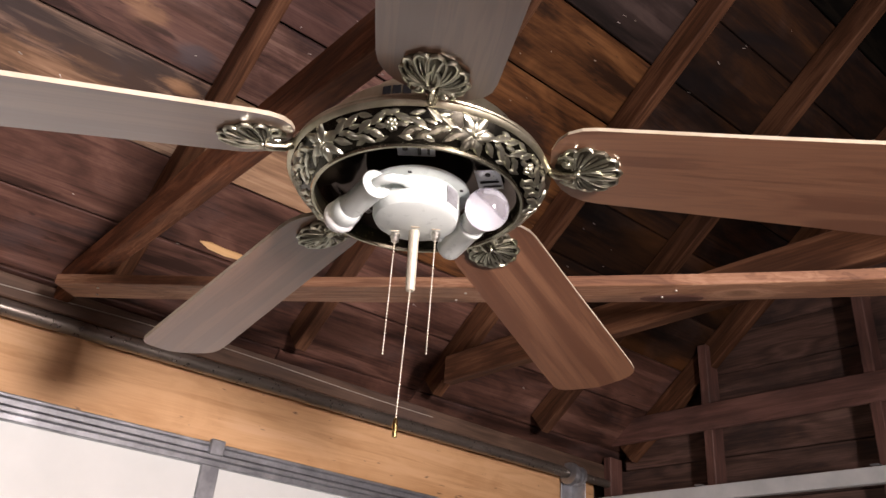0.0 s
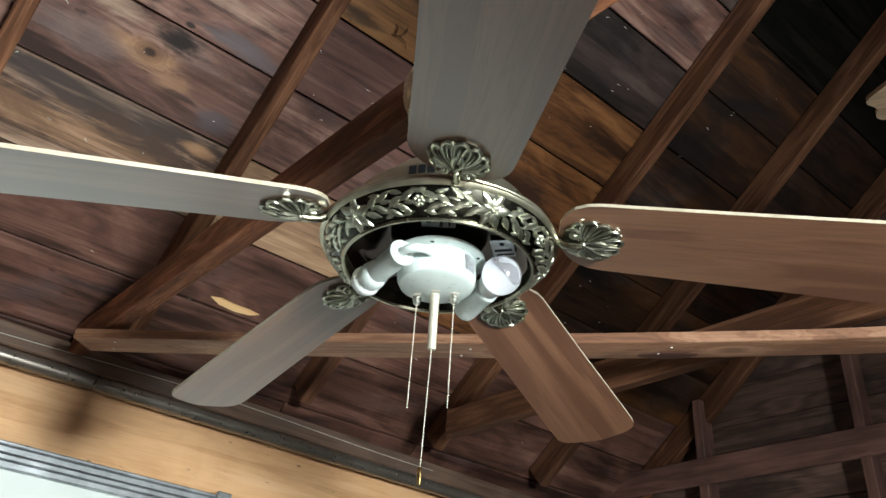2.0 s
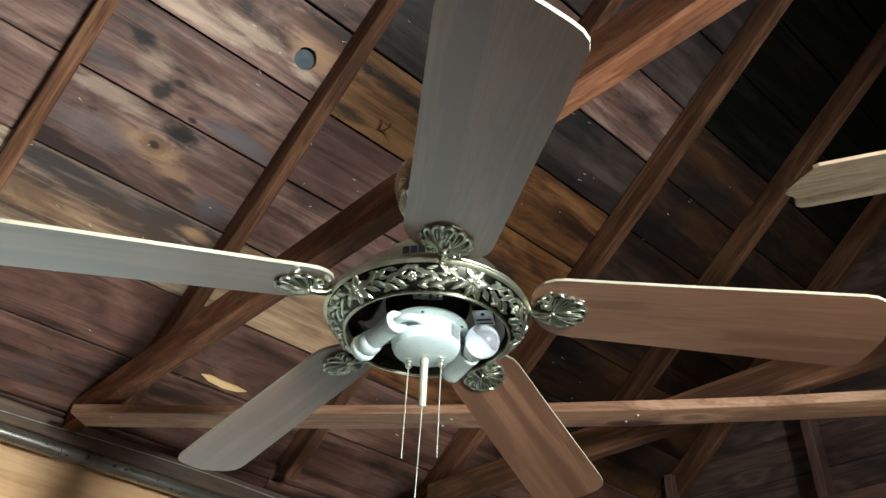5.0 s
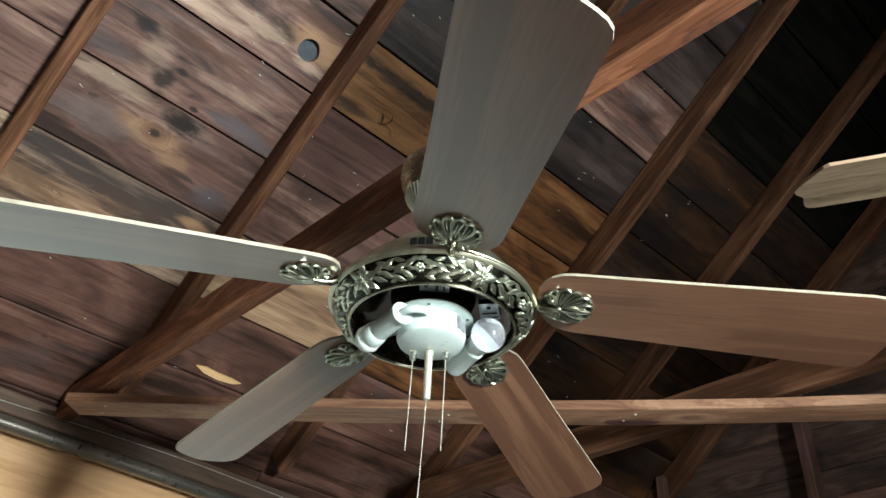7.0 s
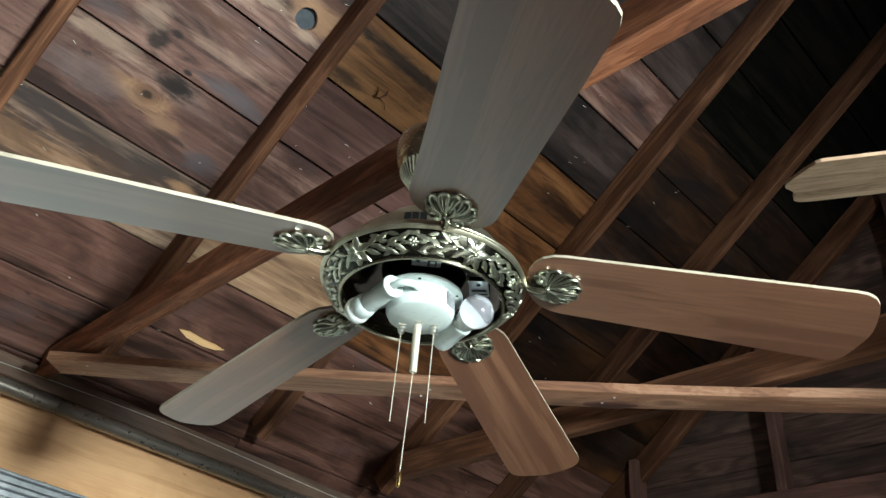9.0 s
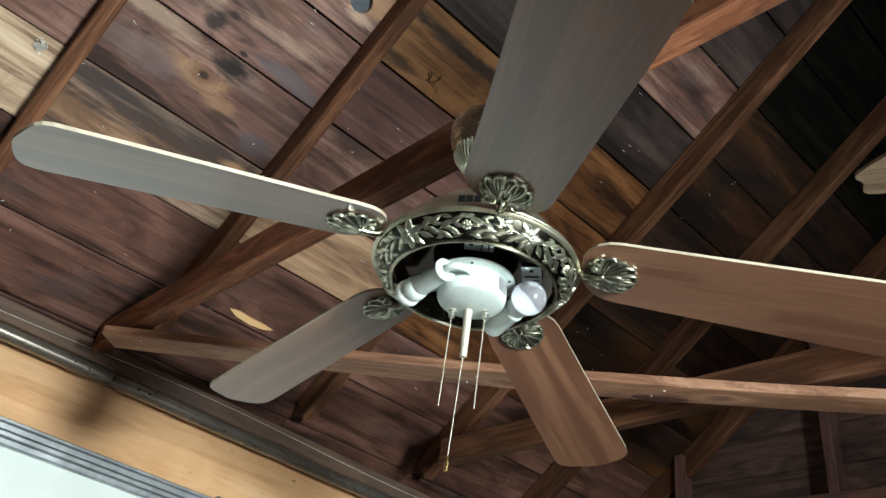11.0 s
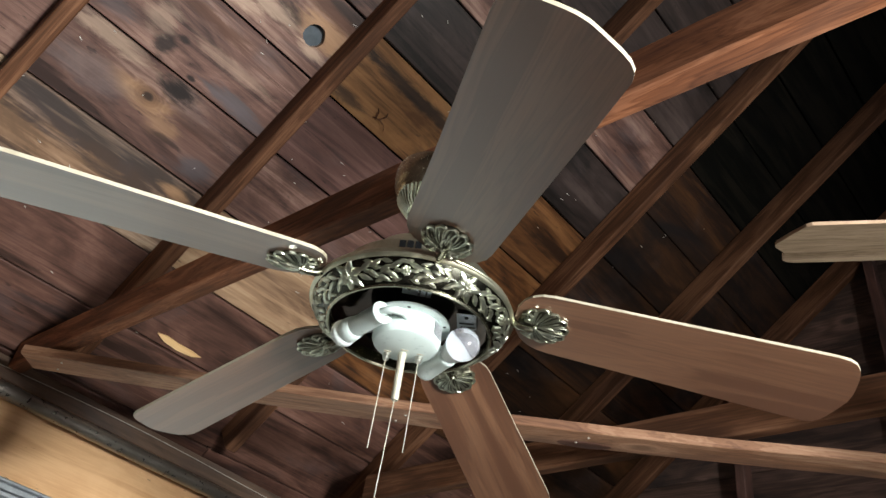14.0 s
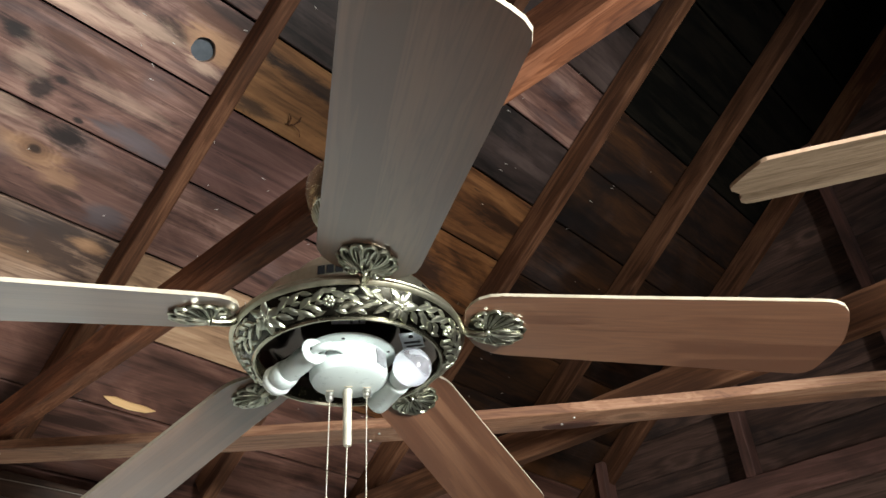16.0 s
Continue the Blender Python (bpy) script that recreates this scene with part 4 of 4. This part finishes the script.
# the dark polished pan inside the band, with its slotted steel bracket
bm = bmesh.new()
lathe(bm, [(0.1305, -0.004), (0.124, 0.004), (0.110, 0.0075), (0.0, 0.0085)], 72)
pan = part("pan", bm, dark_mirror, fan, "dark polished pan inside the band", smooth=True)
for angle, r in ((-93, 0.082), (-14, 0.092), (140, 0.092)):
    bm = bmesh.new()
    box(bm, (0.032, 0.046, 0.0016), (r, 0, 0.0035), bevel=0.0006)
    turn = Matrix.Rotation(radians(angle), 4, "Z")
    bracket = part("steel_bracket", bm, bright_steel, pan, "bright slotted steel bracket", m=turn)
for angle, r in ((-93, 0.082), (-14, 0.092), (140, 0.092)):
    bm = bmesh.new()
    box(bm, (0.024, 0.0042, 0.001), (r, 0.004, 0.002), bevel=0.0003)
    box(bm, (0.024, 0.0030, 0.001), (r + 0.002, 0.015, 0.002), bevel=0.0003)
    lathe(bm, [(0, 0.0014), (0.0035, 0.0014), (0.0035, 0.003), (0, 0.003)], 14, Matrix.Translation((r, -0.013, 0)))
    part("slot", bm, black_metal, pan, m=Matrix.Rotation(radians(angle), 4, "Z"))

# blades with their irons, five alike
outline = blade_outline()
blade_data = blade_mesh(outline, 0.0055, blade_walnut, blade_edge)
shell_data, rib_data = shell_ground(), shell_ribs()
for k in range(5):
    turn = pose(0, 0, 0, 0, 0, FIRST + 72 * k)
    lean = Matrix.Translation((0.2154, 0, 0.0125)) @ pose(0, 0, 0, -10.6, 8.9 if k == 0 else 10.1, 0) @ Matrix.Translation((-0.2154, 0, 0))
    ob = new("blade", blade_data)
    ob.parent, ob.matrix_basis = fan, turn @ lean
    tagged(ob, "walnut-veneered blade with a pale edge")
    bm = bmesh.new()
    tube(bm, [(0.150, 0, 0.030), (0.158, 0, 0.024), (0.166, 0, 0.012), (0.176, 0, 0.004), (0.188, 0, 0.001), (0.2, 0, 0.0)], [0.009, 0.008, 0.0065, 0.006, 0.006, 0.005], 12)
    box(bm, (0.05, 0.03, 0.004), (0.232, 0, 0.0125), Matrix.Rotation(radians(10), 3, "Y"), bevel=0.001)
    iron = part("blade_iron", bm, brass, fan, "cast brass blade iron", smooth=True, m=turn)
    ob = new("medallion", shell_data)
    ob.parent = iron
    ob.matrix_basis = Matrix.Translation((0.2154, 0, 0.0125)) @ pose(0, 0, 0, -10.6, 10.1, 0) @ Matrix.Translation((0, 0, -0.003))
    tagged(ob, "fluted brass shell medallion")
    place = ob.matrix_basis.copy()
    ob = new("medallion_ribs", rib_data)
    ob.parent, ob.matrix_basis = iron, place

# downrod and canopy
bm = bmesh.new()
tube(bm, [(0, 0, 0.13), (0, 0, 0.25)], 0.0105, 20)
part("downrod", bm, brass, fan, smooth=True)
bm = bmesh.new()
lathe(bm, [(0.012, 0.214), (0.026, 0.214), (0.036, 0.220), (0.046, 0.229), (0.056, 0.243), (0.0575, 0.246), (0.060, 0.248), (0.0675, 0.264), (0.0715, 0.284), (0.0720, 0.305), (0.070, 0.312), (0.0, 0.312)], 64)
canopy = part("canopy", bm, brass, fan, "ribbed brass ceiling canopy", smooth=True)
bm = bmesh.new()
for k in range(44):
    a = 2 * math.pi * k / 44
    pts = [(0.037, 0.2195), (0.047, 0.2285), (0.0565, 0.2425), (0.0600, 0.2480)]
    tube(bm, [((r + 0.0006) * math.cos(a + 1.6 * (z - 0.219) / 0.2), (r + 0.0006) * math.sin(a + 1.6 * (z - 0.219) / 0.2), z) for r, z in pts], 0.0017, 6)
part("ribs", bm, relief_brass, canopy, smooth=True)

# light kit: white fitter plate and cup, two sockets with bulbs, pull chains
bm = bmesh.new()
lathe(bm, [(0.0, -0.004), (0.064, -0.008), (0.0665, -0.010), (0.0665, -0.013), (0.064, -0.0145), (0.053, -0.0155), (0.0535, -0.018), (0.0555, -0.036), (0.0548, -0.046), (0.0515, -0.0525), (0.0450, -0.0555), (0.0, -0.0570)], 64)
kit = part("light_kit", bm, white_enamel, fan, "white enamelled light fitter", smooth=True)
for a in (-100, -21, 60, 150):
    bm = bmesh.new()
    lathe(bm, [(0, -0.0152), (0.0028, -0.0152), (0.0028, -0.0125), (0, -0.0125)], 12, Matrix.Translation((0.0585 * math.cos(radians(a)), 0.0585 * math.sin(radians(a)), 0)))
    part("screw_hole", bm, black_metal, kit)
bm = bmesh.new()
box(bm, (0.0012, 0.022, 0.024), (0.0553, 0, -0.032), bevel=0.0004)
part("sticker", bm, foil, kit, "silvery foil label", m=Matrix.Rotation(radians(-38), 4, "Z"))


def aim(a, b):
    return Matrix.Translation(a) @ (Vector(b) - Vector(a)).to_track_quat("Z", "Y").to_matrix().to_4x4()


in_l, out_l = Vector((-0.0495, -0.052, -0.032)), Vector((-0.0985, 0.036, -0.031))
bm = bmesh.new()
lathe(bm, [(0.0, -0.003), (0.016, -0.003), (0.0185, -0.001), (0.0185, 0.002), (0.0165, 0.004), (0.0165, 0.068), (0.0185, 0.070), (0.0205, 0.082), (0.0195, 0.092), (0.0, 0.092)], 32, aim(in_l, out_l))
sock = part("socket", bm, white_enamel, kit, "white lamp socket", smooth=True)
bm = bmesh.new()
lathe(bm, [(0.0, 0.090), (0.017, 0.090), (0.0215, 0.097), (0.0225, 0.104), (0.020, 0.112), (0.012, 0.118), (0.0, 0.120)], 28, aim(in_l, out_l))
part("bulb", bm, frosted, kit, "frosted white bulb", smooth=True)
bm = bmesh.new()
tube(bm, [(-0.050, -0.054, -0.033), (-0.043, -0.0665, -0.034), (-0.030, -0.0715, -0.034), (-0.018, -0.068, -0.033), (-0.011, -0.058, -0.031), (-0.008, -0.046, -0.029)], 0.0062, 14)
part("arm", bm, white_enamel, kit, "curved white socket arm", smooth=True)
in_r, out_r = Vector((0.046, 0.066, -0.052)), Vector((0.0865, -0.020, -0.040))
bm = bmesh.new()
lathe(bm, [(0.0, -0.012), (0.010, -0.011), (0.0165, -0.004), (0.0175, 0.002), (0.0175, 0.050), (0.0185, 0.052), (0.0185, 0.058), (0.0165, 0.060), (0.0, 0.060)], 32, aim(in_r, out_r))
part("socket", bm, white_enamel, kit, "white lamp socket", smooth=True)
bm = bmesh.new()
lathe(bm, [(0.0, 0.058), (0.0145, 0.058), (0.0155, 0.062), (0.0195, 0.074), (0.0205, 0.082), (0.0, 0.083)], 32, aim(in_r, out_r))
part("bulb_base", bm, frosted, kit, "white bulb collar", smooth=True)
bm = bmesh.new()
lathe(bm, [(0.0205, 0.0815)] + [(0.0275 * math.cos(a), 0.0985 + 0.0275 * math.sin(a)) for a in np.linspace(-0.66, math.pi / 2 - 0.001, 14)], 32, aim(in_r, out_r))
dome = part("bulb", bm, bulb_glass, kit, "clear domed bulb", smooth=True)
bm = bmesh.new()
tube(bm, [(0.020, 0.030, -0.036), (0.036, 0.052, -0.044), (0.046, 0.066, -0.052)], 0.0085, 14)
part("arm", bm, white_enamel, kit, "white socket arm", smooth=True)

for x, y in ((-0.0255, 0.0305), (0.0262, 0.0190)):
    bm = bmesh.new()
    lathe(bm, [(0.0, -0.055), (0.0062, -0.055), (0.0062, -0.0600), (0.0050, -0.0610), (0.0050, -0.0655), (0.0028, -0.0675), (0.0, -0.0675)], 14, Matrix.Translation((x, y, 0)))
    part("chain_switch", bm, nickel, kit, "nickel chain switch", smooth=True)
for x, y in ((-0.0255, 0.018), (0.0, 0.004), (0.0262, 0.007)):
    bm = bmesh.new()
    box(bm, (0.011, 0.0022, 0.0006), (x, y, -0.0572))
    part("marking", bm, faint_print, kit, "row of small unreadable print")
bm = bmesh.new()
lathe(bm, [(0.0, -0.055), (0.0062, -0.055), (0.0072, -0.063), (0.0064, -0.065), (0.0060, -0.137), (0.0048, -0.139), (0.0, -0.139)], 18, Matrix.Translation((-0.001, 0.0175, 0)))
part("rod", bm, worn_nickel, kit, "worn dull nickel pull rod", smooth=True)
pull_chain("pull_chain", kit, (-0.0255, 0.0305, -0.060), (-0.0282, 0.0240, -0.219), "nickel bead pull chain", False)
pull_chain("pull_chain", kit, (0.0262, 0.0190, -0.060), (0.0234, 0.0120, -0.220), "nickel bead pull chain", False)
pull_chain("pull_chain", kit, (-0.0012, 0.0175, -0.139), (-0.0065, 0.0120, -0.302), "nickel bead pull chain with a brass pull")

# ---- the second fan, of which one oak blade reaches into view ----
D2 = Vector((0.44, -0.898, 0))
tip2 = Vector((0.305, -0.497, Z0 + 0.18))
hub2 = tip2 + 0.62 * D2
fan_2 = thing("ceiling_fan", Matrix.Translation(hub2), "second ceiling fan with light oak blades hung beside the first", "ceiling fan")
outline2 = [(0.17, -0.030), (0.20, -0.048), (0.30, -0.054), (0.50, -0.0585), (0.585, -0.0590), (0.600, -0.0565), (0.607, -0.0490), (0.6085, -0.0400), (0.6075, -0.0320), (0.6085, -0.0240),
            (0.6150, -0.0150), (0.6215, -0.0080), (0.6230, -0.0010), (0.6205, 0.0070), (0.6010, 0.0340), (0.5830, 0.0545), (0.5750, 0.0590), (0.50, 0.0585), (0.30, 0.054), (0.20, 0.048), (0.17, 0.030)]
oak_data = blade_mesh(outline2, 0.006, blade_oak, oak_edge)
toward = math.degrees(math.atan2(-D2.y, -D2.x))
for k in range(4):
    turn = pose(0, 0, 0, 0, 0, toward + 90 * k)
    ob = new("blade", oak_data)
    ob.parent, ob.matrix_basis = fan_2, turn @ pose(0, 0, 0, -9, 0, 0)
    tagged(ob, "light oak blade with a notched tip")
    bm = bmesh.new()
    box(bm, (0.15, 0.03, 0.004), (0.175, 0, 0.007), bevel=0.001)
    part("blade_iron", bm, brass, fan_2, m=turn)
bm = bmesh.new()
lathe(bm, [(0, -0.06), (0.07, -0.06), (0.11, -0.035), (0.115, 0.03), (0.10, 0.06), (0.03, 0.08), (0.0, 0.08)], 40)
part("motor_housing", bm, brass, fan_2, smooth=True)
bm = bmesh.new()
tube(bm, [(0, 0, 0.07), (0, 0, 0.232)], 0.011, 16)
part("downrod", bm, brass, fan_2, smooth=True)
tagged(beam("hanger_board", (-0.1, hub2.y, Z0 + 0.43), (1.3, hub2.y, Z0 + 0.43), 0.09, 0.04, rafter_wood), "brown board across the ties carrying the second fan", "beam")

# ---- a tuft of web on the left rafter bay ----
random.seed(8)
tuft = thing("web_tuft", Matrix.Translation(on_roof(-0.64, 0.412, ROOF_D - 0.004)), "small white tuft of old web and fluff on a board", "cobweb")
bm = bmesh.new()
for i in range(90):
    a = Vector((random.gauss(0, 0.006), random.gauss(0, 0.012), random.gauss(0, 0.004)))
    b = a + Vector((random.gauss(0, 0.004), random.gauss(0.003, 0.005), random.gauss(-0.002, 0.004)))
    tube(bm, [a, (a + b) / 2 + Vector((0.003, 0, -0.003)), b], [0.0006, 0.0011, 0.0005], 5)
part("fluff", bm, web_white, tuft)
